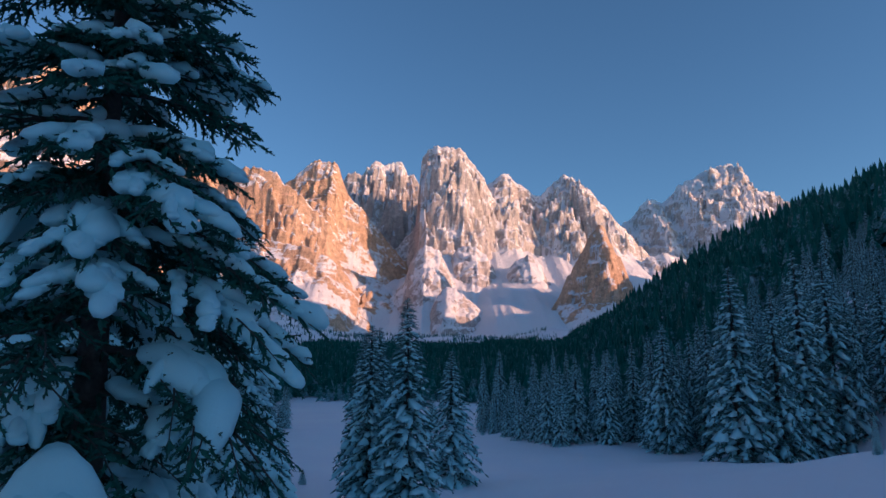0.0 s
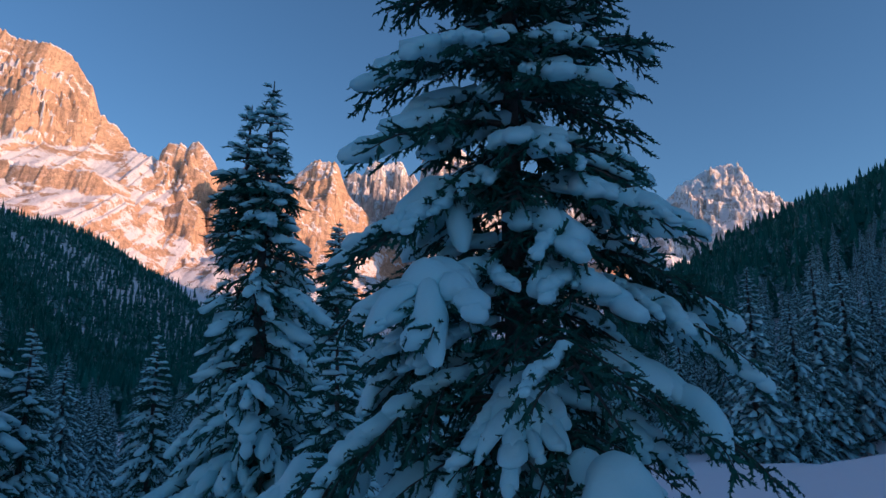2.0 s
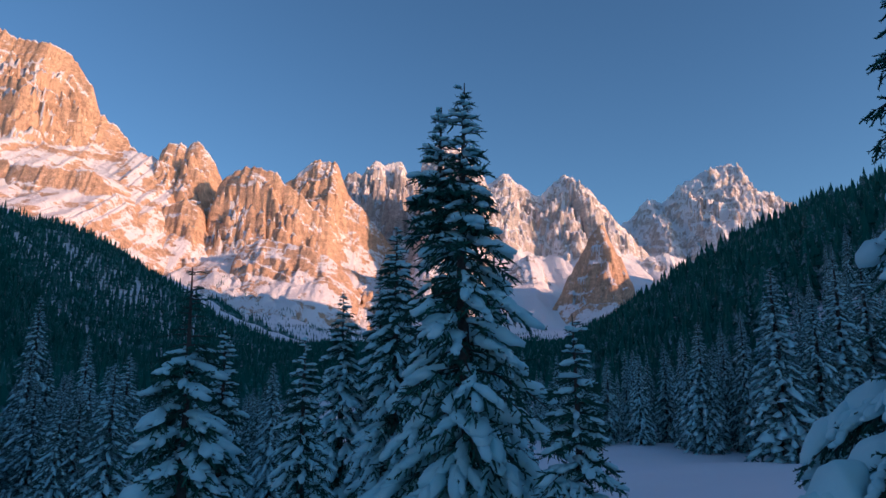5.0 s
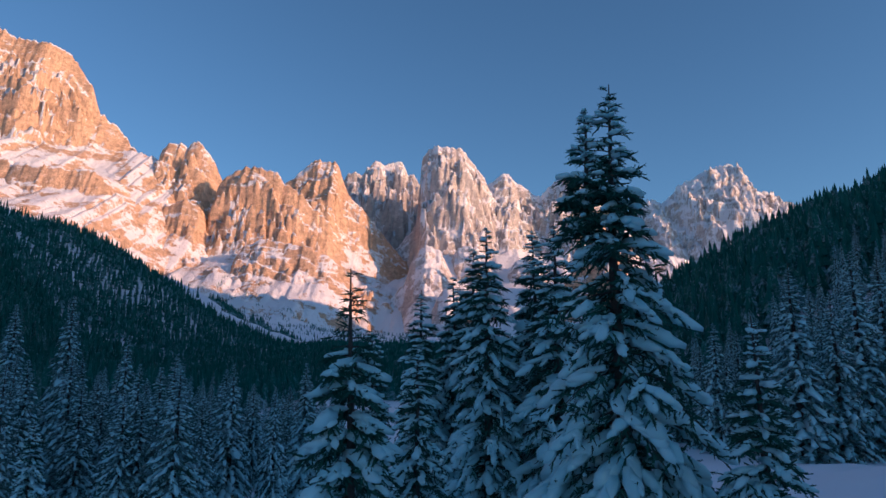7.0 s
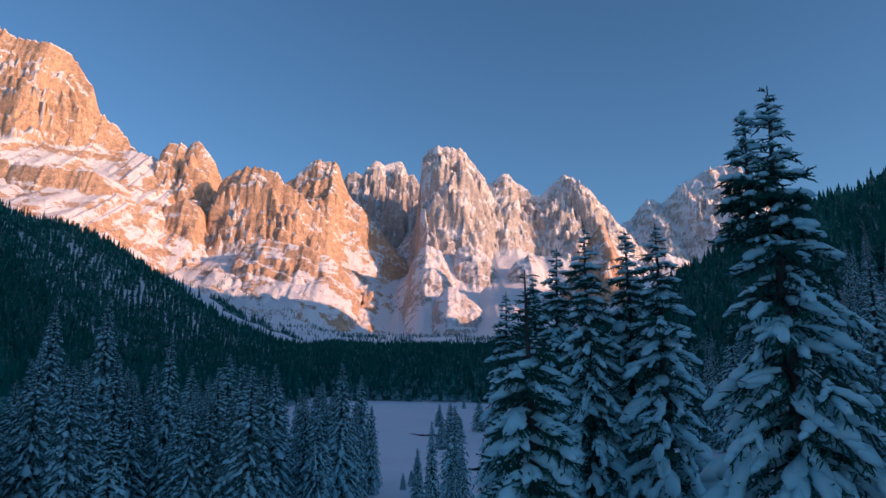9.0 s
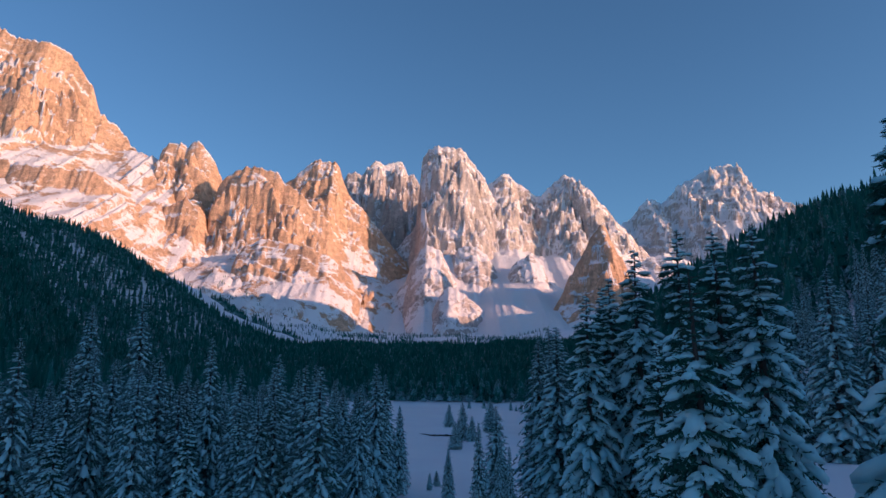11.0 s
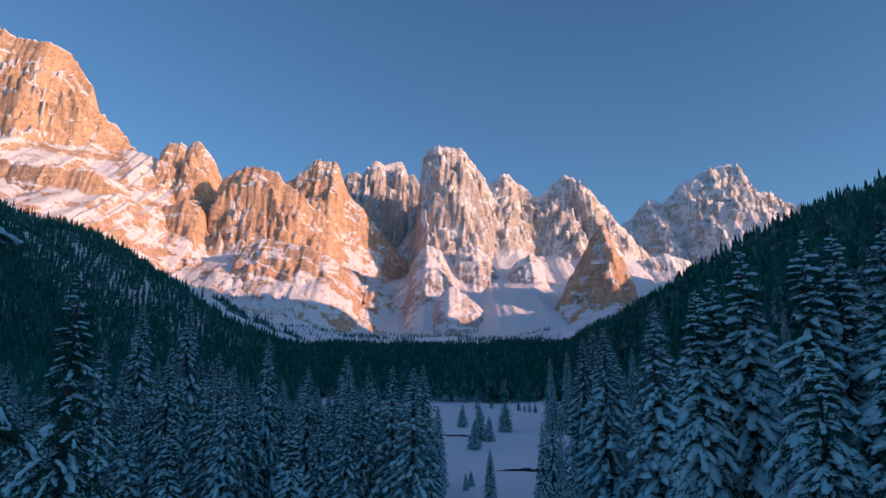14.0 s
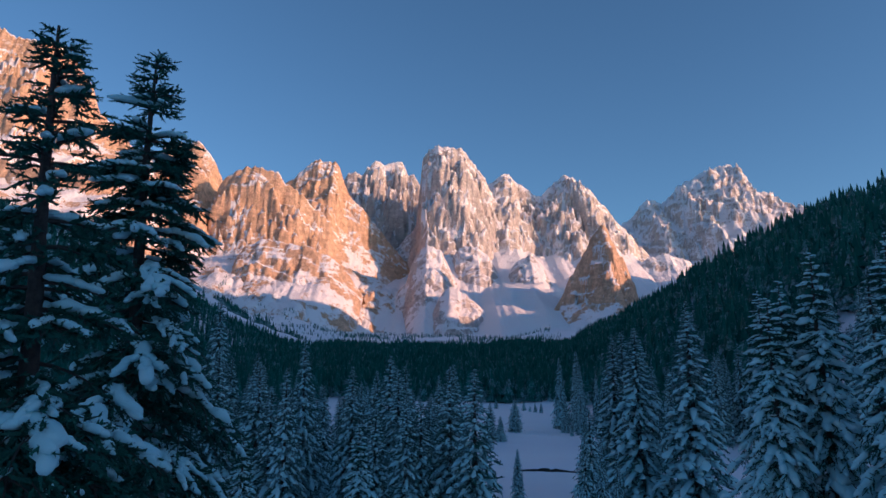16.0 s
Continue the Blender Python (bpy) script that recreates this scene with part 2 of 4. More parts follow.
def peak(name, label, mat, y0, ridge, base, cliff=2.6, talus=0.40, back=1.2, depth_wave=60.0, rib=38.0, crag=0.0, step=6.5, reach=2300, margin=400, drop=1.2, seed=1, lean=0.35, away=1.0, wild=1.0, block=1.0, skirt=1.0):
    """A rock wall along a ridge of (x, z) points at the depth y0, above the height base of its foot, and the snow apron below it; away puts it farther off at the same bearing."""
    ridge = [((q[0] + 14) * away - 14, (q[1] - 13) * away + 13, *(w * away for w in q[2:])) for q in ridge]
    y0, base = y0 * away, (base - 13) * away + 13
    rx, rz = np.array([q[0] for q in ridge], float), np.array([q[1] for q in ridge], float)
    xs = np.arange(rx[0] - margin, rx[-1] + margin, step)
    ds = np.concatenate([np.linspace(-420, -20, 14), np.arange(-14, 430, step * 0.7), np.linspace(440, reach, 70)])
    xx, dd = np.meshgrid(xs, ds)
    top = np.interp(xx, rx, rz)
    edge = np.clip(np.maximum(rx[0] - xx, xx - rx[-1]), 0, None)
    top = top - edge * drop
    top = top + wild * (7 * facets(xx / 34, 0 * xx + 0.5, seed, 1.6) + 7 * ridged(xx / 24, 0 * xx, 2.7, 3, seed + 2) - 4)
    line = np.interp(xx, rx, np.array([q[2] if len(q) > 2 else y0 for q in ridge], float))
    shift = depth_wave * fbm(xx / 260, 0 * xx, 0.3, 2, seed + 5)
    grown = 1 + shift / line
    yy = line - dd + shift
    top = 13 + (top - 13) * grown
    foot = base + 30 * fbm(xx / 150, 0 * xx, 0.9, 3, seed + 14)
    foot = np.minimum(foot - skirt * (0.5 * drop * edge + 0.002 * edge * edge), top - 10)
    fall = -dd * cliff
    grow = smooth(4, 90, dd)
    bent = xx + 14 * fbm(xx / 70, fall / 70, 0.4, 3, seed + 61)
    low = fall + 14 * fbm(xx / 70, fall / 70, 3.4, 3, seed + 62)
    warp = rib * 0.9 / block ** 2 * ridged((xx + lean * fall) / 190, fall / 600, 0.5, 2, seed + 9) \
        + rib * 1.1 * facets((bent + lean * low) / (120 * block), (low - 0.3 * bent) / (190 / block), seed + 71) \
        + rib * 0.8 * facets((bent - 0.5 * lean * low) / (52 * block), (low + 0.2 * bent) / (70 / block), seed + 72) \
        + rib * 0.38 * facets(bent / 22, (low - 0.4 * bent) / 26, seed + 73) + rib * 0.16 * fbm(xx / 12, fall / 12, 0.2, 3, seed + 12)
    run = (top - foot) / cliff
    d = np.clip(dd - warp * grow * (1 - smooth(-60, 120, dd - run)), 0, None)
    tall = top - d * cliff
    ledge = 64.0
    ph = (tall + 40 * fbm(xx / 150, dd / 120, 0.4, 4, seed + 21) + 0.2 * xx) / ledge
    patchy = smooth(-0.35, 0.4, fbm(xx / 130, fall / 110, 0.7, 3, seed + 51))
    tall = tall + ledge * 0.17 * np.sin(2 * math.pi * ph) * smooth(6, 50, d) * patchy
    ph2 = (tall + 14 * fbm(xx / 60, dd / 60, 0.4, 3, seed + 22) - 0.15 * xx) / 21.0
    tall = tall + 21.0 * 0.15 * np.sin(2 * math.pi * ph2) * smooth(4, 30, d) * (1 - 0.6 * patchy)
    far = d - run
    scree = foot - far * talus * (1 - 0.18 * smooth(200, 900, far)) + 16 * fbm(xx / 300, dd / 420, 0.6, 3, seed + 31) + 4 * fbm(xx / 45, dd / 45, 0.2, 3, seed + 37) * smooth(20, 200, far) \
        + crag * smooth(-0.15, 0.3, fbm(xx / 130, dd / 90, 0.8, 3, seed + 41)) * (0.9 + facets(xx / 46, dd / 34, seed + 33, 1.4) + 0.6 * facets(xx / 18, dd / 15, seed + 34, 1.4)) * smooth(10, 120, far)
    front = np.where(d < run, tall, scree)
    zz = np.where(dd < 0, top + dd * back, front)
    v = np.stack([(xx + 14) * grown - 14, yy, zz], -1).reshape(-1, 3)
    ob = new(name, mesh_from(name, v, grid_faces(len(ds), len(xs))[:, ::-1], mat))
    PEAK_SHAPES.append((v, grid_faces(len(ds), len(xs))))
    return tagged(ob, label, "mountain", kind="structure")


peak("mountain_1", "massive rock face tinted orange for the low sun, with snow ledges", ROCK_SUN_TINTED, 3000,
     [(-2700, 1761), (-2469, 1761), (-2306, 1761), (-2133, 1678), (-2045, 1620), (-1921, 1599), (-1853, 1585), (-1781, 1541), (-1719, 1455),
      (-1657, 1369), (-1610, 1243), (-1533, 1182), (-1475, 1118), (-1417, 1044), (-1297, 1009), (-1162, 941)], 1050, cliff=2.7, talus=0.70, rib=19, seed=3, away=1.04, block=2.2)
peak("mountain_2", "sunlit twin-topped rock tower dusted with snow", ROCK_SUN_TINTED, 3080,
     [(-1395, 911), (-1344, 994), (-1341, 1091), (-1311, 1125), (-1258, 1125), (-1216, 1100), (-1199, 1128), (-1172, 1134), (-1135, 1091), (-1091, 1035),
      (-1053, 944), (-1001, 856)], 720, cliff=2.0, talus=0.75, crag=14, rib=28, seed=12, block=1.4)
peak("mountain_3", "broad rock block tinted sun-orange, with a smooth bright wall and snow ledges", ROCK_SUN_TINTED, 2900,
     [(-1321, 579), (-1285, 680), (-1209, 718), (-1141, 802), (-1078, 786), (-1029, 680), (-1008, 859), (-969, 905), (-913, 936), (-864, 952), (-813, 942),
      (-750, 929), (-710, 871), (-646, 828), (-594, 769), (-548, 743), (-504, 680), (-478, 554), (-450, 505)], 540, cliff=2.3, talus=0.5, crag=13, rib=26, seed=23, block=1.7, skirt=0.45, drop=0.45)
peak("mountain_4", "rounded snow-capped rock dome lit by the low sun", ROCK_SUN_TINTED, 3300,
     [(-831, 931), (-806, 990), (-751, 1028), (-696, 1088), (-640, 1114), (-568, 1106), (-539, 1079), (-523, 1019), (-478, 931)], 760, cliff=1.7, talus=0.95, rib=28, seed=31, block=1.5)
peak("mountain_5", "shaded grey rock tower streaked with snow gullies", ROCK_GREY, 3450,
     [(-602, 973), (-560, 1034), (-517, 1081), (-472, 1096), (-442, 1074), (-413, 1127), (-360, 1155), (-324, 1143), (-265, 1152), (-229, 1161), (-198, 1081),
      (-169, 1081), (-138, 1034), (-85, 927)], 640, cliff=2.8, talus=0.56, rib=34, seed=45, lean=0.1, away=1.08)
peak("mountain_6", "highest flat-topped rock peak with sunlit ribs and snow", ROCK_GREY, 3400,
     [(-152, 795), (-131, 1035), (-120, 1157), (-85, 1203), (-40, 1219), (19, 1225), (78, 1207), (122, 1157), (165, 1096), (203, 1050), (237, 959)], 520, cliff=2.1, talus=0.66, rib=34, seed=52, lean=0.7, block=1.25)
peak("mountain_7", "sunlit rock buttress running down into the snow below the highest peak", ROCK_GREY, 2800,
     [(-172, 417), (-147, 493), (-119, 545), (-84, 579), (-31, 555), (4, 488), (39, 417), (62, 346)], 323,
     cliff=1.15, talus=0.75, back=0.25, depth_wave=20, rib=20, reach=700, margin=120, seed=63, lean=0.7, wild=0.6, block=1.3)
peak("mountain_12", "blocky rock buttress tinted sun-orange, standing out of the sunlit snow", ROCK_SUN_TINTED, 2760,
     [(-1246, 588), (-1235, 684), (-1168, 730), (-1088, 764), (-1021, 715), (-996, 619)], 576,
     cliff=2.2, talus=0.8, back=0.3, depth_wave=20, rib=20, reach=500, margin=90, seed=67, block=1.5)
peak("mountain_8", "jagged grey ridge of rock teeth with snowfields below", ROCK_SNOWY, 3500,
     [(170, 1033), (245, 1049), (291, 1090), (336, 1102), (381, 1058), (440, 1018), (469, 987), (514, 987), (561, 1033), (608, 1090), (632, 1109), (682, 1058),
      (725, 1018), (770, 1009), (807, 956), (841, 925), (883, 863), (954, 787)], 640, cliff=1.6, talus=0.56, seed=74)
peak("mountain_9", "slender sunlit rock pyramid rising from the snow slope", ROCK_SUN_TINTED, 2450,
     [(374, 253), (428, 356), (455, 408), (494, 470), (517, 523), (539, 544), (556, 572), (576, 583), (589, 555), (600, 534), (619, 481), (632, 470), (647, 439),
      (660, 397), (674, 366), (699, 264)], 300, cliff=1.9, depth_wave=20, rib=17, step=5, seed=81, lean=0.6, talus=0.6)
peak("mountain_11", "low sunlit cliff band under a wide snow ledge", ROCK_SUN_TINTED, 2780,
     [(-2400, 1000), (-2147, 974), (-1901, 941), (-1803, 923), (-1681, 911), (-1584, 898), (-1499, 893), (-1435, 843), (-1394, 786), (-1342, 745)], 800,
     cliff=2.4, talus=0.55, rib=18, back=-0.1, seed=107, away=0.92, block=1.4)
peak("mountain_10", "distant pointed peak with wide snow flanks in soft light", ROCK_SNOWY, 4200,
     [(1040, 924), (1096, 978), (1170, 1022), (1246, 1118), (1302, 1155), (1373, 1126), (1449, 1193), (1488, 1245), (1600, 1301), (1695, 1350), (1769, 1377),
      (1825, 1396), (1869, 1350), (1894, 1268), (1972, 1200), (2044, 1208), (2112, 1155), (2181, 1126), (2363, 978), (2737, 833)], 640, cliff=1.05, step=8, seed=95)


OUTCROPS = [
    (2480, [(-65, 236), (-34, 312), (3, 360), (38, 345), (85, 308), (126, 271), (181, 222)]),
    (2960, [(13, 515), (50, 591), (113, 611), (182, 560), (224, 477)]),
    (2560, [(124, 243), (177, 269), (284, 279), (402, 307), (454, 279)]),
    (2890, [(262, 464), (282, 503), (312, 533), (354, 547), (390, 533), (413, 503), (427, 459)]),
    (3300, [(945, 573), (1003, 615), (1074, 635), (1142, 615), (1196, 595)]),
    (2560, [(-777, 520), (-714, 553), (-627, 536), (-540, 524), (-453, 480), (-387, 430)])]
for k, (depth, ridge) in enumerate(OUTCROPS):
    ob = peak("rock_outcrop", "weathered rock outcrop breaking through the snow slope", ROCK_SUN_TINTED if ridge[0][0] < -300 else ROCK_GREY, depth, ridge, min(q[1] for q in ridge) - 60,
              cliff=1.15, talus=0.7, back=0.3, depth_wave=30, rib=16, step=6.0, wild=0.7, reach=460, margin=70, drop=1.5, seed=130 + 7 * k)


# ---- spruces ----
def needle_twig(rng, blades, reach=0.09, width=0.016, core=0.05):
    """A twig one unit long along +x: a bushy core tapering to the tip, set round with needle blades, as triangles."""
    v = []
    turn = rng.uniform(0, 6.28)
    for k in range(3):
        a, b = turn + 2.094 * k, turn + 2.094 * (k + 1)
        p, q = (np.array([0.3, math.cos(w) * core, math.sin(w) * core]) for w in (a, b))
        v += [np.array([0, 0, 0]), q, p, p, q, np.array([1.0, 0, 0])]
    for k in range(blades):
        s = 0.08 + 0.92 * (k + 0.5) / blades
        a = rng.uniform(0, 2 * math.pi)
        r = reach * (1.0 - 0.45 * s) * rng.uniform(0.8, 1.2)
        out = np.array([0.75 * r, math.cos(a) * r, math.sin(a) * r])
        p = np.array([s, 0, 0])
        lag = np.array([width * 1.6, 0, 0])
        side = np.cross(out, (1, 0, 0))
        side = side / np.linalg.norm(side) * width
        v += [p - lag - side, p + lag + side, p + out]
    v = np.array(v)
    return v, np.arange(len(v)).reshape(-1, 3)


def frames_along(p):
    t = np.gradient(p, axis=0)
    t /= np.linalg.norm(t, axis=1)[:, None] + 1e-9
    side = np.cross(t, (0, 0, 1.0))
    side /= np.linalg.norm(side, axis=1)[:, None] + 1e-9
    return t, side, np.cross(side, t)


def snow_pad(path, width, thick, rng, across=8, along=9, rough=0.25, droop=0.3):
    """A soft lump of snow lying along a bough: rounded above, hanging a little over both sides."""
    s = 0.5 - 0.5 * np.cos(np.linspace(0, math.pi, along))
    u = np.linspace(0, 1, len(path))
    p = np.stack([np.interp(s, u, path[:, k]) for k in range(3)], 1)
    t, side, up = frames_along(p)
    up = up * 0.5 + np.array([0, 0, 0.5])
    prof = np.power(np.clip(1 - np.abs(2 * s - 1) ** 2.4, 0, 1), 0.45)
    prof[0] = prof[-1] = 0.06
    ph = rng.uniform(0, 100)
    wob = 1 + rough * (np.sin(s * 7.0 + ph) + 0.6 * np.sin(s * 13.7 + 2 * ph))
    th = 1 + rough * (np.sin(s * 6.1 + 3 * ph) + 0.6 * np.sin(s * 11.3 + ph))
    a = np.linspace(0, 2 * math.pi, across, endpoint=False)
    ca, sa = np.cos(a), np.sin(a)
    lift = np.where(sa > 0, sa, sa * 0.5)
    half = (width * prof * wob)[:, None]
    off = side[:, None, :] * (half * ca[None, :])[..., None] \
        + up[:, None, :] * ((thick * prof * th)[:, None] * lift[None, :])[..., None] \
        - np.array([0, 0, 1.0]) * (droop * half * (ca[None, :] ** 2))[..., None]
    v = (p[:, None, :] + off).reshape(-1, 3)
    n1 = np.sin(v[:, 0] * 4.7 + ph) * np.sin(v[:, 1] * 5.3 + 2 * ph) + np.sin(v[:, 2] * 9.1 + v[:, 0] * 7.3) * 0.5
    v = v + np.stack([n1, np.roll(n1, 3), n1 * 0.6], 1) * (rough * 0.45 * width)
    return v, grid_faces(along, across, wrap=True)


def ball(rings, sides):
    a, z = np.linspace(0, 2 * math.pi, sides, endpoint=False), np.linspace(-math.pi / 2, math.pi / 2, rings)[:, None]
    v = np.stack(np.broadcast_arrays(np.cos(z) * np.cos(a), np.cos(z) * np.sin(a), np.sin(z)), -1).reshape(-1, 3)
    return v, grid_faces(rings, sides, wrap=True)


BALLS = (ball(6, 7), ball(5, 5))


def snow_lumps(heap, path, radius, rng, coarse=0):
    """Heaped snow along a bough: soft round lumps grown into one another, flat below."""
    length = np.linalg.norm(np.diff(path, axis=0), axis=1).sum()
    n = max(2, int(length / (radius * (0.8, 1.25)[coarse])))
    shape, faces = BALLS[coarse]
    u = np.linspace(0, 1, len(path))
    k = rng.uniform(0, 50)
    for i in range(n):
        s = (i + 0.5) / n
        p = np.array([np.interp(s, u, path[:, c]) for c in range(3)])
        r = radius * (0.62 + 0.38 * math.sin(math.pi * min(1, s * 0.8 + 0.15))) * rng.uniform(0.78, 1.2)
        t = path[min(len(path) - 1, int(s * (len(path) - 1)) + 1)] - path[max(0, int(s * (len(path) - 1)) - 1)]
        t = t / (np.linalg.norm(t) + 1e-9)
        q = shape * r * np.array([0.92, 0.92, 0.74])
        q = q + (q @ t)[:, None] * t * (0.85, 1.35)[coarse]
        q = q * (1 + 0.16 * np.sin(q[:, 0] * 11 / radius * 0.3 + k + i)[:, None] + 0.12 * np.sin(q[:, 1] * 4.2 / radius + 2 * k + i * 1.7)[:, None])
        q[:, 2] = np.where(q[:, 2] < 0, q[:, 2] * 0.75, q[:, 2])
        off = np.array([rng.uniform(-0.35, 0.35), rng.uniform(-0.35, 0.35), 0.26 + rng.uniform(-0.1, 0.1)]) * r
        heap.add(q + p + off, faces)


def snow_blobs(heap, path, width, thick, rng, across, along, cover, heaped=0):
    """Snow along a bough, broken into one to three uneven lumps with bare stretches between."""
    n = rng.choice((1, 2, 3, 3, 4)) if len(path) > 5 else rng.choice((1, 1, 2))
    cuts = sorted(rng.uniform(0.0, 1.0) for _ in range(n - 1))
    u = np.linspace(0, 1, len(path))
    for a, b in zip([0.0] + cuts, cuts + [1.0]):
        if rng.random() > cover or b - a < 0.12:
            continue
        s = np.linspace(a + 0.02, min(1.0, b + 0.06), 6)
        p = np.stack([np.interp(s, u, path[:, k]) for k in range(3)], 1)
        k = rng.uniform(0.65, 1.3)
        p = p + np.array([rng.uniform(-0.4, 0.4), rng.uniform(-0.4, 0.4), 0]) * width
        if heaped:
            snow_lumps(heap, p, width * k, rng, heaped - 1)
        else:
            heap.add(*snow_pad(p, width * k, thick * (0.5 + 0.5 * k), rng, across, along, rough=0.38))


def tube(path, r0, r1, sides=5):
    t, side, up = frames_along(path)
    r = np.linspace(r0, r1, len(path))[:, None]
    a = np.linspace(0, 2 * math.pi, sides, endpoint=False)
    v = path[:, None, :] + side[:, None, :] * (r * np.cos(a))[..., None] + up[:, None, :] * (r * np.sin(a))[..., None]
    return v.reshape(-1, 3), grid_faces(len(path), sides, wrap=True)


def bough_path(rng, z, angle, length, rise, sag, n=7):
    s = np.linspace(0, 1, n)
    bend = rng.uniform(-0.25, 0.25)
    a = angle + bend * s
    r = length * s * (1 - 0.12 * sag * s)
    return np.stack([np.cos(a) * r, np.sin(a) * r, z + length * (rise * s - sag * s ** 1.8)], 1)


def put_twigs(heap, rng, path, gap, size, twig_kinds, hang, fewest=5):
    """Twigs to both sides of a bough and at its tip, hanging a little."""
    seglen = np.linalg.norm(np.diff(path, axis=0), axis=1).sum()
    n = max(fewest, int(seglen / gap))
    dice = np.random.RandomState(rng.randrange(1 << 30))
    t, side, up = frames_along(path)
    s = np.minimum(1.0, (np.arange(n) + dice.uniform(0.2, 1.0, n)) / n)
    u = np.linspace(0, 1, len(path))
    p = np.stack([np.interp(s, u, path[:, c]) for c in range(3)], 1)
    i = np.minimum(len(path) - 1, (s * (len(path) - 1)).astype(int))
    sg = np.where(np.arange(n) % 2, 1.0, -1.0)
    way = t[i] * dice.uniform(0.5, 1.1, (n, 1)) + side[i] * (sg * dice.uniform(0.4, 1.0, n))[:, None]
    way[:, 2] -= hang * dice.uniform(-0.65, 1.3, n)
    end = s > 0.95
    way[end] = t[i][end] - np.array([0, 0, 0.15])
    way /= np.linalg.norm(way, axis=1)[:, None]
    a = np.cross(way, (0.1, 0.2, 1.0))
    a /= np.linalg.norm(a, axis=1)[:, None]
    m = np.stack([way, a, np.cross(way, a)], 1) * (size * dice.uniform(0.65, 1.25, n) * (1.0 - 0.25 * s))[:, None, None]
    kind = dice.randint(0, len(twig_kinds), n)
    for k, (v, f) in enumerate(twig_kinds):
        w = np.where(kind == k)[0]
        if len(w):
            vv = np.einsum("vk,nkc->nvc", v, m[w]) + p[w][:, None, :]
            ff = f[None] + (np.arange(len(w)) * len(v))[:, None, None]
            heap.add(vv.reshape(-1, 3), ff.reshape(-1, 3))


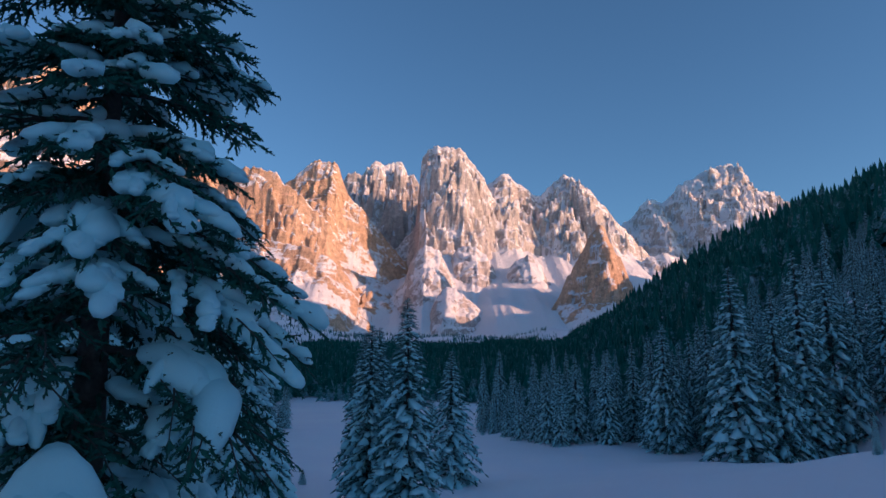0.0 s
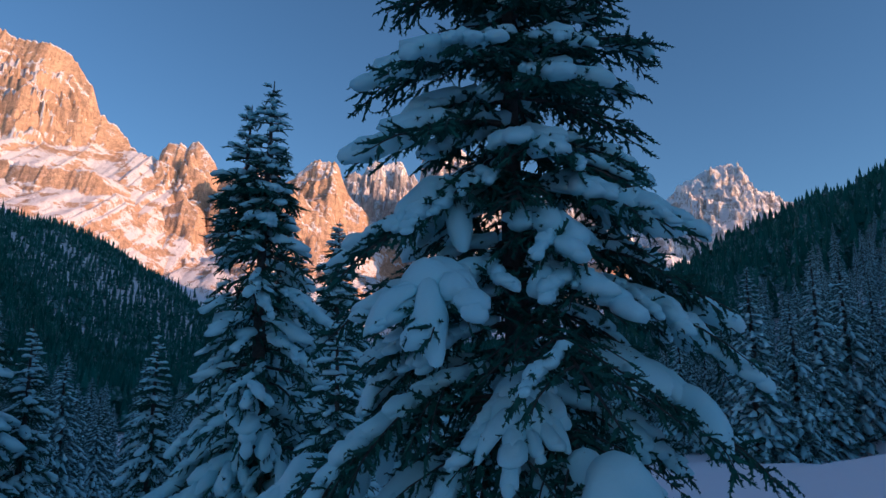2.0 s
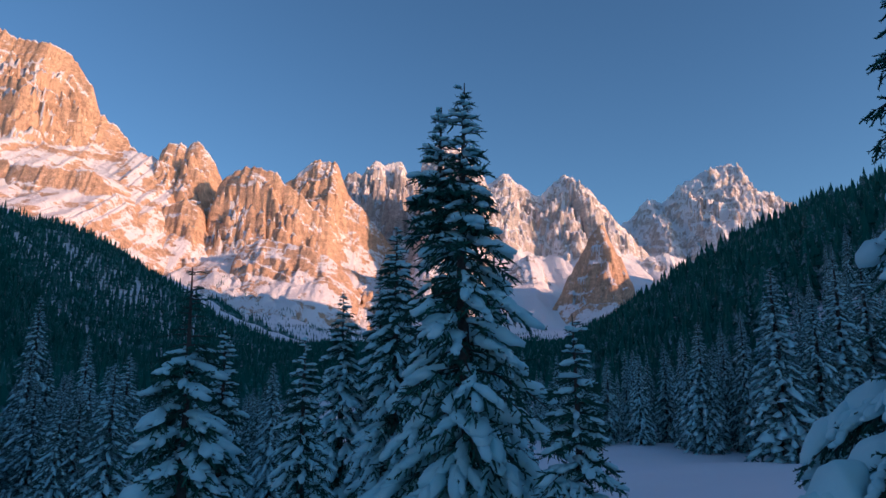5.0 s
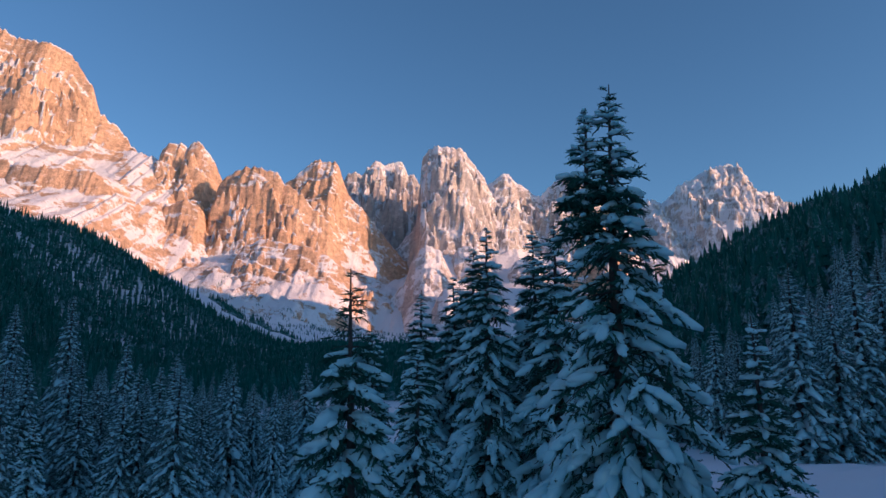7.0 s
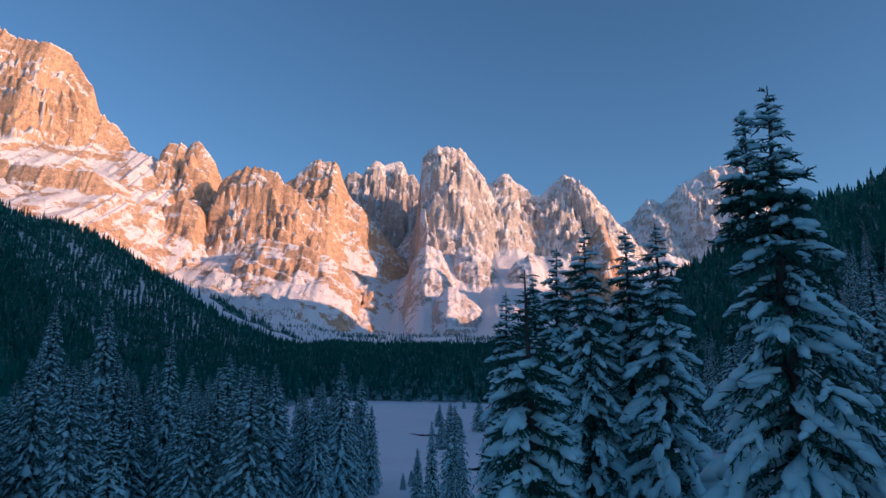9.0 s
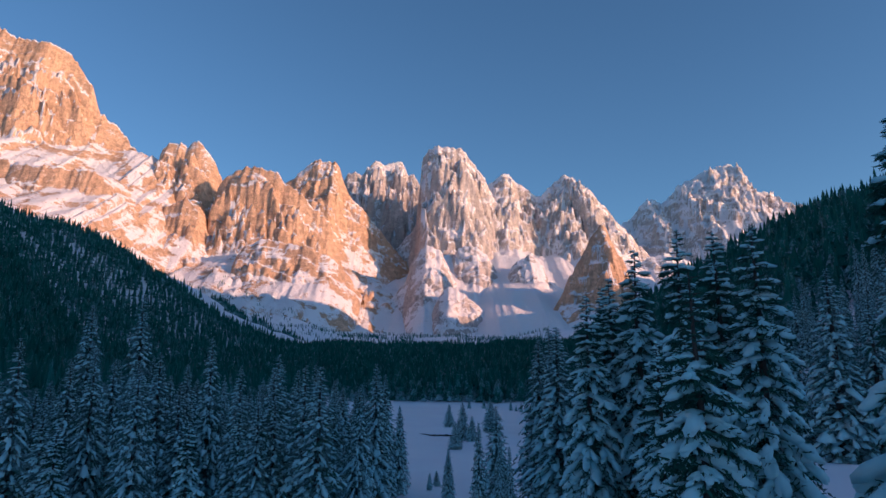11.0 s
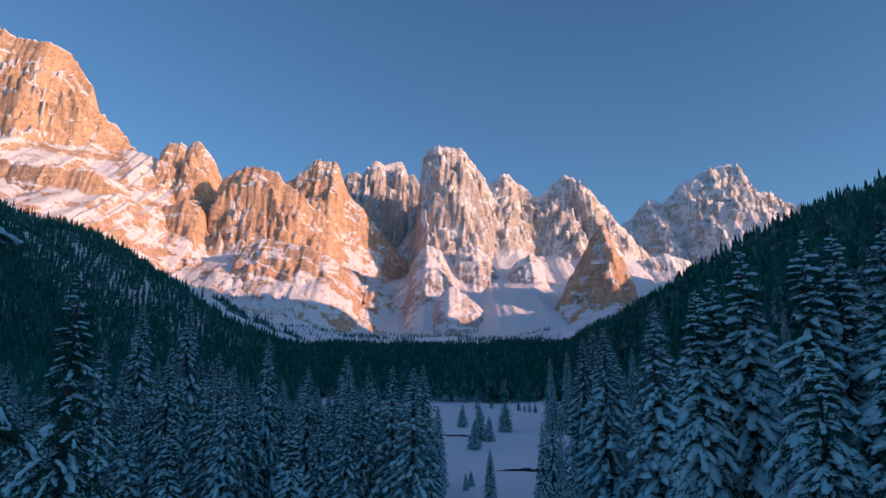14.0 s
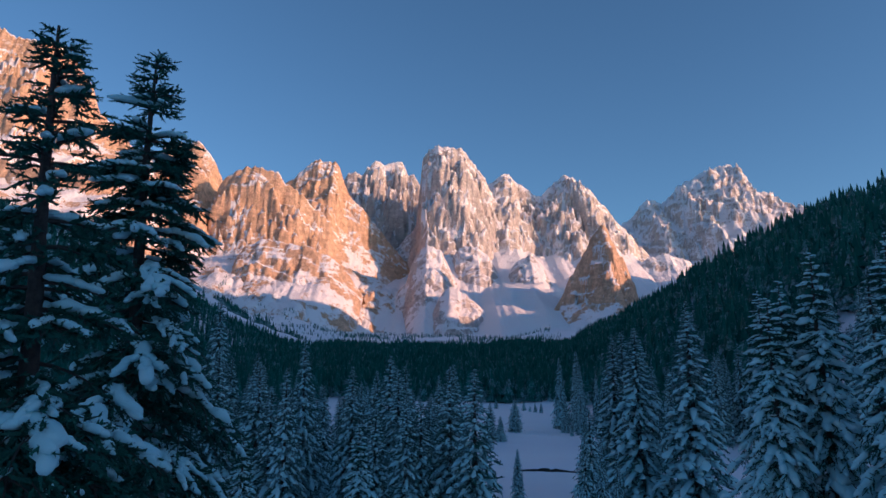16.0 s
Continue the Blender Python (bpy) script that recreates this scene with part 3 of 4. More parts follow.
class Spruce:
    """The plan of one spruce: trunk, and boughs with their twigs and their load of snow. detail 0 is the closest."""

    def __init__(self, height, radius, seed, detail, snow=1.0, bare_top=0.0, twin=None, low=0.06, shape=0.78, gap=None, sparse=0.0, cover=0.88, heap=1.0, extra=0, blanket=0.0, lee=0.0):
        self.rng = rng = random.Random(seed)
        self.h, self.detail, self.snow, self.cover, self.heap, self.blanket, self.boughs = height, detail, snow, cover, heap, blanket, []
        self.lee = lee
        whorl = gap or (0.36, 0.46, 0.52, 0.72)[detail]
        blades = (13, 7, 4, 2)[detail]
        kinds = [needle_twig(rng, blades, reach=(0.24, 0.22, 0.26, 0.28)[detail], width=(0.042, 0.045, 0.09, 0.10)[detail], core=(0.10, 0.10, 0.12, 0.14)[detail]) for _ in range(4)]
        tops = [(0.0, 0.0, height, 1.0)]
        if twin:
            tops.append(twin)
        self.tops = tops
        for ox, oy, tip, share in tops:
            z = tip - 0.30
            while z > height * low:
                u = (tip - z) / height
                if share < 1 and u > share:
                    break
                length = radius * min(1.0, (u / 0.72)) ** shape
                length = max(0.16, length)
                n = rng.randint(4, 6) if detail < 2 else rng.randint(4, 5)
                n += extra + (1 if u > 0.3 else 0)
                a0 = rng.uniform(0, 6.28)
                for k in range(n):
                    a = a0 + 2 * math.pi * (k + rng.uniform(-0.25, 0.25)) / n
                    ln = length * (rng.uniform(0.58, 1.28) if detail == 0 else rng.uniform(0.72, 1.18))
                    rise = 0.34 * (1 - min(1, u * 5)) - 0.05 * u
                    sag = 0.14 + (0.58 if detail == 0 else 0.46) * min(1, u * 2.2) * rng.uniform(0.75, 1.25)
                    load = snow * rng.uniform(0.45, 1.25) * (0.35 + 0.65 * min(1, u * 6))
                    load *= 1 - lee * max(0.0, math.cos(a))
                    if bare_top and u < bare_top:
                        load *= 0.25
                    self.bough(kinds, ox, oy, z + rng.uniform(-0.4, 0.4) * whorl, a, ln, rise, sag, load, u)
                z -= whorl * (0.55 + 0.6 * min(1, u * 3) + (2.6 if z < sparse else 0.0)) * rng.uniform(0.85, 1.15)

    def bough(self, kinds, ox, oy, z, a, ln, rise, sag, load, u):
        rng, d = self.rng, self.detail
        green, white, wood = Heap(), Heap(), Heap()
        path = bough_path(rng, z, a, ln, rise, sag) + np.array([ox, oy, 0])
        gap, size = ((0.075, 0.23), (0.16, 0.36), (0.40, 0.84), (0.55, 1.1))[d]
        size = min(size, 0.12 + (0.38 if d < 2 else 0.5) * ln)
        hang = 0.35 + 0.9 * min(1, u * 3)
        put_twigs(green, rng, path[1:] if d < 2 else path, gap, size, kinds, hang, (6, 5, 5, 4)[d])
        if d < 2 and ln > 0.7:
            put_twigs(green, rng, path[:3], gap, size * 1.2, kinds, hang, 4)
        if d == 0:
            put_twigs(green, rng, path[2:] + np.array([0, 0, 0.10]), 0.10, size * 0.8, kinds, 0.1, 4)
        pad_w = (0.06 + (0.075 if d < 2 else 0.10) * ln) * (0.6 + 0.5 * load) * self.heap
        if d == 0:
            pad_w = min(pad_w, 0.165 * self.heap)
        pad_t = max(0.62 * pad_w, (0.05 + 0.06 * ln) * load)
        across, along = ((10, 9), (7, 6), (5, 4), (4, 4))[d]
        lift = np.array([0, 0, 0.03])
        if load > (0.45 if d == 0 else 0.25) * self.snow:
            snow_blobs(white, path[1:] + lift, pad_w, pad_t, rng, across, along, self.cover + (0.22 if d == 0 and u < 0.28 else 0.0), (1, 2, 0, 0)[d])
        if ln > 0.9 and rng.random() < self.blanket * smooth(0.12, 0.34, u) * (1 - 0.65 * smooth(0.34, 0.46, u)) * (1 - 1.3 * self.lee * max(0.0, math.cos(a))):
            for k in range(rng.choice((1, 2, 2))):
                w = min(0.37, 0.125 * ln) * rng.uniform(0.65, 1.2)
                a0 = rng.uniform(0.2, 0.68)
                s = np.linspace(a0, min(1.0, a0 + rng.uniform(0.22, 0.4)), 9)
                p = np.stack([np.interp(s, np.linspace(0, 1, len(path)), path[:, c]) for c in range(3)], 1)
                p = p + np.array([rng.uniform(-0.5, 0.5) * w, rng.uniform(-0.5, 0.5) * w, 0.06])
                white.add(*snow_pad(p, w, 0.72 * w, rng, 16, 14, rough=0.15, droop=0.4))
                for _ in range(rng.randint(2, 4)):
                    b = a + rng.choice((-1, 1)) * rng.uniform(0.3, 1.2)
                    lobe = bough_path(rng, 0, b, w * rng.uniform(1.3, 2.2), -0.05, rng.uniform(0.6, 1.1), 6) + p[rng.randint(3, 8)] + np.array([0, 0, 0.15 * w])
                    white.add(*snow_pad(lobe, w * rng.uniform(0.34, 0.55), 0.36 * w, rng, 12, 10, rough=0.14, droop=0.35))
        if ln > 0.55 and d < 2:
            pairs = ((5, 7), (2, 3), (1, 1))[d]
            for k in range(rng.randint(*pairs)):
                for sg in (-1, 1):
                    if rng.random() < 0.12:
                        continue
                    s = 0.25 + 0.6 * (k + rng.uniform(0.1, 0.9)) / pairs[1]
                    i = s * (len(path) - 1)
                    p0 = np.array([np.interp(i, np.arange(len(path)), path[:, c]) for c in range(3)])
                    sub_a = a + sg * rng.uniform(0.55, 1.0)
                    sub_l = ln * (0.5 - 0.28 * s) * rng.uniform(0.8, 1.25)
                    sp = bough_path(rng, 0, sub_a, sub_l, rise * 0.4 - sag * s * 0.7, sag * 0.75, 5) + p0
                    put_twigs(green, rng, sp, gap, size, kinds, hang, 4)
                    if d == 0:
                        wood.add(*tube(sp, 0.012, 0.004, 4))
                    if load > 0.6 * self.snow and rng.random() < (0.65, 0.5, 0.5, 0.5)[d]:
                        w = pad_w * rng.uniform(0.5, 0.85)
                        snow_blobs(white, sp + lift, w, pad_t * rng.uniform(0.6, 0.95), rng, across - 1, max(5, along - 3), self.cover * 0.9, (1, 2, 0, 0)[d])
        if d < 2:
            wood.add(*tube(path[::2] if d else path, 0.015 + 0.012 * ln, 0.005, 4 if d else 5))
        self.boughs.append((green, white, wood))

    def trunk_mesh(self):
        heap = Heap()
        for ox, oy, tip, share in self.tops:
            n = 14
            z = np.linspace(-0.6 if share == 1.0 else tip - share * self.h, tip, n)
            bend = 0.05 * np.sin(z * 0.7)
            path = np.stack([bend + ox, 0 * z + oy, z], 1)
            r = (0.018 * self.h * np.clip((tip - z) / self.h, 0, 1) ** 0.9 + 0.012)[:, None]
            a = np.linspace(0, 2 * math.pi, 9, endpoint=False)
            v = path[:, None, :] + np.stack([r * np.cos(a), r * np.sin(a), 0 * r * a], -1)
            heap.add(v.reshape(-1, 3), grid_faces(n, 9, wrap=True))
        return heap.mesh("trunk", BARK)


def join(heaps):
    out = Heap()
    for h in heaps:
        if h.n:
            out.add(np.concatenate(h.v), np.concatenate(h.f))
    return out


def spruce(plan, split=False):
    """A spruce as a thing: trunk and crown, the crown in its boughs where it stands close, each under its snow."""
    root = new("spruce_tree", None)
    part("trunk", plan.trunk_mesh(), root)
    if split:
        for green, white, wood in plan.boughs:
            b = tagged(part("bough", green.mesh("bough", NEEDLES, False), root), kind="stuff")
            if white.n:
                tagged(part("snow_load", white.mesh("snow_load", SNOW), b, "thick soft snow tinted blue for shade"), kind="stuff")
            if wood.n:
                tagged(part("limb", wood.mesh("limb", BARK), b), kind="stuff")
    else:
        tagged(part("crown", join([b[0] for b in plan.boughs]).mesh("crown", RIMED if plan.detail > 1 else NEEDLES, False), root), kind="stuff")
        tagged(part("snow_load", join([b[1] for b in plan.boughs]).mesh("snow_load", SNOW), root, "soft snow lying on the boughs, tinted blue for shade"), kind="stuff")
        wood = join([b[2] for b in plan.boughs])
        if wood.n:
            tagged(part("limb", wood.mesh("limb", BARK), root), kind="stuff")
    return root


def stand(root, x, y, tip, height, turn=0.0, width=1.0):
    """Put a spruce built to the given height so that its tip reaches tip, with its foot in the ground."""
    z = float(ground(x, y))
    k = (tip - z) / height
    root.matrix_basis = Matrix.LocRotScale((x, y, z), Euler((0, 0, turn)), (k * width, k * width, k))
    return root


# ---- the spruces that pass close by ----
near = Spruce(19.0, 4.0, 11, 0, snow=1.2, low=0.12, gap=0.37, sparse=9.5, cover=0.56, heap=0.85, blanket=0.7, lee=0.35)
big_tree = stand(spruce(near, split=True), -3.05, 5.95, 18.8, near.h)
tagged(big_tree, "tall dark spruce whose boughs bend under thick snow", "spruce tree")

twin = Spruce(20.0, 3.5, 21, 1, snow=1.15, shape=0.9, twin=(-0.55, 0.15, 19.45, 0.16), low=0.1, gap=0.38, sparse=9.0, cover=0.62, heap=1.0)
twin_tree = stand(spruce(twin, split=True), -7.9, 15.6, 20.25, twin.h)
tagged(twin_tree, "twin-topped spruce with drooping boughs laden with snow", "spruce tree")

end = Spruce(17.6, 3.0, 33, 0, snow=0.7, low=0.12, gap=0.38, sparse=8.5, cover=0.52, heap=0.72, extra=1, shape=0.74)
end_tree = stand(spruce(end, split=True), -32.2, 10.1, 18.4, end.h)
tagged(end_tree, "dark spruce with a slim top and snow on its boughs", "spruce tree")
edge = Spruce(15.5, 2.5, 47, 0, snow=0.65, low=0.12, gap=0.38, sparse=8.5, cover=0.48, heap=0.66, extra=1, shape=0.8)
edge_tree = stand(spruce(edge, split=True), -31.05, 5.6, 16.4, edge.h)
tagged(edge_tree, "open-branched spruce with thin upper boughs and little snow", "spruce tree")

slim = Spruce(15.6, 2.3, 58, 1, snow=1.3, bare_top=0.13, low=0.1, sparse=8.0)
slim_tree = stand(spruce(slim), -13.9, 15.0, 15.6, slim.h)
tagged(slim_tree, "spruce with a bare thin top above boughs heaped with snow", "spruce tree")

NEAR_ENOUGH = 115.0
CLOSE = [Spruce(19.0, 2.7, 61 + k, 1, snow=(1.3, 1.0, 1.2, 0.8)[k], low=0.06, sparse=7.0, cover=(0.8, 0.8, 0.8, 0.5)[k], heap=(1.0, 1.0, 1.0, 0.75)[k]) for k in range(4)]
CLOSE_TREES = [spruce(p) for p in CLOSE]
MIDDLE = [Spruce(19.0, (2.5, 2.9, 2.2, 2.7, 2.4)[k], 81 + k, 2, snow=(1.1, 0.9, 1.2, 1.0, 0.8)[k], low=0.02, gap=0.45, extra=2) for k in range(5)]
MIDDLE_TREES = [spruce(p) for p in MIDDLE]
DISTANT = [Spruce(19.0, (2.5, 2.9, 2.2, 2.7, 2.4)[k], 181 + k, 3, snow=(1.1, 0.9, 1.2, 1.0, 0.8)[k], low=0.02, gap=0.58, extra=3) for k in range(5)]
DISTANT_TREES = [spruce(p) for p in DISTANT]
used = set()


def plant(kinds, trees, k, x, y, tip, width, label, group):
    if trees is MIDDLE_TREES and y > NEAR_ENOUGH:
        trees = DISTANT_TREES
    src = trees[k % len(trees)]
    ob = src if src.name not in used else copy_thing(src, Matrix())
    used.add(src.name)
    stand(ob, x, y, tip, 19.0, turn=random.uniform(0, 6.28), width=width)
    return tagged(ob, label, "spruce tree", group)


CLUSTER = [
    (-10.5, 31.2, 19.4, 1), (-10.2, 26.3, 19.1, 1), (-8.2, 27.7, 19.4, 1), (-7.7, 25.3, 19.1, 1.1), (-11.4, 32.6, 18.1, 1), (-11, 35.7, 18.1, 1),
    (-12.9, 30.8, 17.2, 1), (-12.7, 21.6, 14.5, 1),
    (-13.6, 16.5, 14.4, 0.9), (-5.8, 13.5, 14.4, 1), ]
LEFT_EDGE = [
    (-50.7, 71.4, 22.1, 1), (-53.1, 65.8, 20.5, 1), (-27.2, 39.5, 14.2, 1.2), (-25.9, 37.0, 14.0, 1.2), (-28.8, 39.3, 12.4, 1.2), (-24.8, 89.2, 10.2, 1),
    (-26.5, 87.1, 10.5, 1), (-39.5, 60.3, 17.2, 1), (-34.1, 50.7, 14.4, 1), (-31.6, 33.9, 11.4, 1), (-36.3, 30.9, 11.4, 1), (-37.6, 24.7, 17.1, 1),
    (-36.2, 38.5, 14.1, 1), (-42.2, 45.4, 15.4, 1), (-44, 40.2, 15.8, 1), (-26.6, 61.2, 12.8, 1), (-29.6, 38.8, 12.6, 1), (-16.6, 54.5, 10.2, 0.8),
    (-14.8, 56.8, 8.9, 0.7), (-14.3, 53.9, 8.4, 0.7)]
FIELD_SPRUCES = [
    (-14.7, 61.5, 11.1, 0.75), (-21.1, 96.1, 0.6, 0.8), (-18.7, 82.9, 5.6, 0.7),
    (-16.9, 247.8, 5.5, 1), (-13.6, 199.0, 7.5, 1), (-16.1, 176.5, 3.4, 1.2), (-11.1, 195.2, 3.9, 1), (-4.3, 220.7, 8.4, 1.25), (-20.2, 100.7, 0.5, 1.1), (18.1, 236.2, 8.1, 1.1), (15.1, 244.8, 4.2, 1.1),
    (24.4, 260.6, 2.4, 1), (22.6, 371.6, 2.5, 1), (20.7, 378.7, 0.8, 1), (23.8, 358.3, 2.6, 1), (6.2, 427.3, 3.2, 1), (-2.8, 427.3, 2.2, 1), (19.2, 393.6, 2.5, 1.2), (11.0, 207.1, 0.4, 0.9)]
RIGHT_EDGE = [
    (53.6, 128.2, 34.7, 1.2), (61.5, 129.1, 30, 1), (68.8, 133.6, 38.5, 1.1), (76.7, 137.6, 38.7, 1.1), (88.3, 138.5, 34.1, 1.1), (89, 148.2, 36.9, 1),
    (47.3, 150.3, 25.9, 1), (56.7, 160.7, 24.8, 1), (38.4, 166.7, 20.2, 1), (46.2, 171.3, 22.8, 1), (47.3, 159.3, 21.4, 1), (32.1, 172, 19.3, 1),
    (27.5, 167.4, 16.7, 1), (25.4, 174.3, 18, 1), (22.6, 177.7, 15.9, 1), (19.5, 183.3, 13.5, 1), (17.2, 194, 10.8, 1), (14.3, 209.5, 9.8, 1),
    (11.4, 220, 7.9, 1), (56.7, 150.1, 27.1, 1)]
FIELD_GROUP = [
    (-3.7, 66.7, 21.2, 1.50), (-7.6, 71.2, 18.8, 1.40), (-8.9, 75.4, 18.1, 1.30), (-7.4, 77.3, 19.0, 1.40), (0.9, 101.0, 17.4, 1.50), (41.3, 67.8, 10.2, 1.0)]

for k, (x, y, tip, w) in enumerate(CLUSTER):
    plant(CLOSE, CLOSE_TREES, k % 3, x, y, tip, w, "snow-laden spruce in a close group of tall spruces", "spruces in the middle group")
for k, (x, y, tip, w) in enumerate(LEFT_EDGE):
    if y < 36:
        plant(CLOSE, CLOSE_TREES, 3 if y < 26 else k % 3, x, y, tip, w, "snow-laden spruce at the edge of the dense wood", "spruces of the valley wood")
    else:
        plant(MIDDLE, MIDDLE_TREES, k, x, y, tip, w, "snow-laden spruce at the edge of the dense wood", "spruces of the valley wood")
for k, (x, y, tip, w) in enumerate(FIELD_SPRUCES):
    plant(MIDDLE, MIDDLE_TREES, k, x, y, max(tip, float(ground(x, y)) + 2.2), w * 1.75, "small snow-covered spruce standing in the open snowfield", "small spruces in the field")
for k, (x, y, tip, w) in enumerate(RIGHT_EDGE):
    plant(MIDDLE, MIDDLE_TREES, k, x, y, tip, w * 1.2, "tall frosted spruce at the edge of the hillside wood", "spruces at the hillside edge")
for k, (x, y, tip, w) in enumerate(FIELD_GROUP):
    plant(MIDDLE, MIDDLE_TREES, k + 2, x, y, tip, w, "snow-laden spruce standing in the snowfield", "spruces in the snowfield")


# ---- the woods behind: single spruces first, then the far forest ----
def scatter(count, x0, x1, y0, y1, gap, seed, keep):
    """Random places no closer than gap to one another, where keep(x, y) allows."""
    dice, rng, cells, out = np.random.RandomState(seed), random.Random(seed), {}, []
    xs, ys = dice.uniform(x0, x1, count * 16), dice.uniform(y0, y1, count * 16)
    ok = keep(xs, ys)
    for x, y in zip(xs[ok].tolist(), ys[ok].tolist()):
        if len(out) >= count:
            break
        i, j = int(x // gap), int(y // gap)
        if any((x - a) ** 2 + (y - b) ** 2 < gap * gap for di in (-1, 0, 1) for dj in (-1, 0, 1) for a, b in cells.get((i + di, j + dj), ())):
            continue
        cells.setdefault((i, j), []).append((x, y))
        out.append((x, y, rng))
    return out


def left_wood(x, y):
    return (x < -34 - 0.05 * y) & (x > -30 - 0.75 * y)


def right_wood(x, y):
    return (x > 62 - 0.62 * (y - 128)) & (x > 12) & (x < 40 + 0.68 * y) & (y > np.where(x > 76, 96, 128))


for k, (x, y, rng) in enumerate(scatter(62, -190, -30, 48, 260, 5.0, 5, left_wood)):
    plant(MIDDLE, MIDDLE_TREES, k, x, y, float(ground(x, y)) + rng.uniform(11, 17.5), rng.uniform(1.0, 1.35),
          "snow-laden spruce deep in the dense wood", "spruces of the valley wood")
for k, (x, y, rng) in enumerate(scatter(140, 10, 165, 96, 240, 4.8, 6, right_wood)):
    plant(MIDDLE, MIDDLE_TREES, k, x, y, float(ground(x, y)) + rng.uniform(17, 27), rng.uniform(0.8, 1.0),
          "tall frosted spruce in the hillside wood", "spruces of the hillside wood")


for k, (x, y, rng) in enumerate(scatter(60, -62, -24, 37, 112, 3.3, 8, lambda x, y: (x < -28.5 + 0.03 * y) & (x > -34 - 0.6 * y))):
    plant(MIDDLE, MIDDLE_TREES, k + 1, x, y, float(ground(x, y)) + rng.uniform(10.2, 14.2) + 0.02 * y, rng.uniform(1.1, 1.4),
          "snow-laden spruce crowded among others of the dense wood", "spruces of the valley wood")


def far_tree(rng, sides, tiers):
    """A distant spruce one unit high: ragged tiers of boughs over one another."""
    v, f, n = [], [], 0
    for k in range(tiers):
        top = 1.0 - 0.86 * (k / tiers) ** 1.05
        low = 1.0 - 0.90 * ((k + 1.5) / (tiers + 0.5)) ** 1.0
        r = 0.135 * ((k + 1.1) / tiers) ** 0.85
        turn = rng.uniform(0, 6.28)
        ring = []
        for i in range(sides):
            rr = r * (1.25 if i % 2 else 0.6) * rng.uniform(0.8, 1.2)
            a = turn + 2 * math.pi * i / sides
            ring.append((rr * math.cos(a), rr * math.sin(a), low + rng.uniform(-0.03, 0.03) - (0.02 if i % 2 else 0)))
        v += [(0, 0, min(top, 1.0))] + ring
        f += [(n, n + 1 + i, n + 1 + (i + 1) % sides) for i in range(sides)]
        n += sides + 1
    return np.array(v), np.array(f)


def forest(name, label, count, box, gap, seed, keep, size, sides, tiers):
    rng = random.Random(seed)
    kinds = [far_tree(rng, sides, tiers) for _ in range(9)]
    heap = Heap()
    spots = scatter(count, *box, gap, seed, keep)
    px, py = np.array([q[0] for q in spots]), np.array([q[1] for q in spots])
    pz = ground(px, py)
    for x, y, z in zip(px, py, pz):
        v, f = kinds[rng.randrange(len(kinds))]
        h = rng.uniform(*size)
        w = h * rng.uniform(1.0, 1.5)
        a = rng.uniform(0, 6.28)
        ca, sa = math.cos(a), math.sin(a)
        q = np.stack([(v[:, 0] * ca - v[:, 1] * sa) * w + x, (v[:, 0] * sa + v[:, 1] * ca) * w + y, v[:, 2] * h + z - 0.05 * h], 1)
        heap.add(q, f)
    tagged(new(name, heap.mesh(name, FAR, False)), label, "forest", kind="stuff")


def clearing(x, y, size, seed):
    return vnoise(x / size, y / size, 0.5, seed)


def in_view(x, y):
    return (-0.72 * y - 60 < x) & (x < 0.72 * y + 40)


forest("right_forest", "dense dark spruce forest covering the steep hillside", 7800, (15, 470, 232, 1500), 4.4, 71,
       lambda x, y: in_view(x, y) & (x > 60 + 0.02 * (y - 400) - 0.34 * np.clip(330 - y, 0, None)) & (clearing(x, y * 0.4, 30, 4) < 0.34), (11, 28), 8, 5)
forest("valley_forest", "dark band of spruce forest across the valley head", 4600, (-420, 300, 470, 1380), 5.2, 72,
       lambda x, y: (y > 480 + 60 * clearing(x, 0 * x, 60, 9)) & (-130 - 0.08 * y < x) & (x < 70 + 0.02 * y) & (clearing(x, y * 0.6, 34, 7) < 0.36), (11, 25), 7, 4)
forest("left_forest", "dark spruce forest on the shaded slope", 7600, (-1300, -60, 600, 1900), 5.0, 73,
       lambda x, y: in_view(x, y) & (x < -100 - 0.05 * y) & (ground(x, y) < 318 - 0.09 * y + 30 * clearing(x, y, 70, 3)) & ((y < 1150) | ((y < 1500) & (clearing(x, y, 45, 31) > 0.3))), (9, 23), 7, 4)
forest("hillside_forest", "dense spruce forest at the foot of the shaded slope", 4200, (-480, -60, 150, 640), 3.6, 74,
       lambda x, y: in_view(x, y) & (x < -90 - 0.05 * y), (13, 22), 7, 4)


def slope_trees():
    """Sparse dwarf trees climbing the snow below the cliffs."""
    trees = [BVHTree.FromPolygons(v.tolist(), f.tolist()) for v, f in (PEAK_SHAPES[k] for k in (0, 2, 4, 5, 9))]
    rng, heap = random.Random(9), Heap()
    kinds = [far_tree(rng, 6, 3) for _ in range(6)]
    spots = scatter(2600, -1750, 330, 1650, 2750, 5, 12, lambda x, y: clearing(x, y, 60, 21) > -0.1 + 0.9 * smooth(1800, 2750, y))
    for x, y, _ in spots:
        z = float(ground(x, y))
        for t in trees:
            hit = t.ray_cast(Vector((x, y, 3000)), Vector((0, 0, -1)))
            if hit[0]:
                z = max(z, hit[0].z)
        v, f = kinds[rng.randrange(6)]
        h = rng.uniform(6, 14)
        heap.add(v * np.array([h * 1.2, h * 1.2, h]) + np.array([x, y, z - 0.8]), f)
    tagged(new("slope_trees", heap.mesh("slope_trees", FAR, False)), "sparse small conifers on the snow slope below the cliffs", "trees", kind="stuff")


slope_trees()


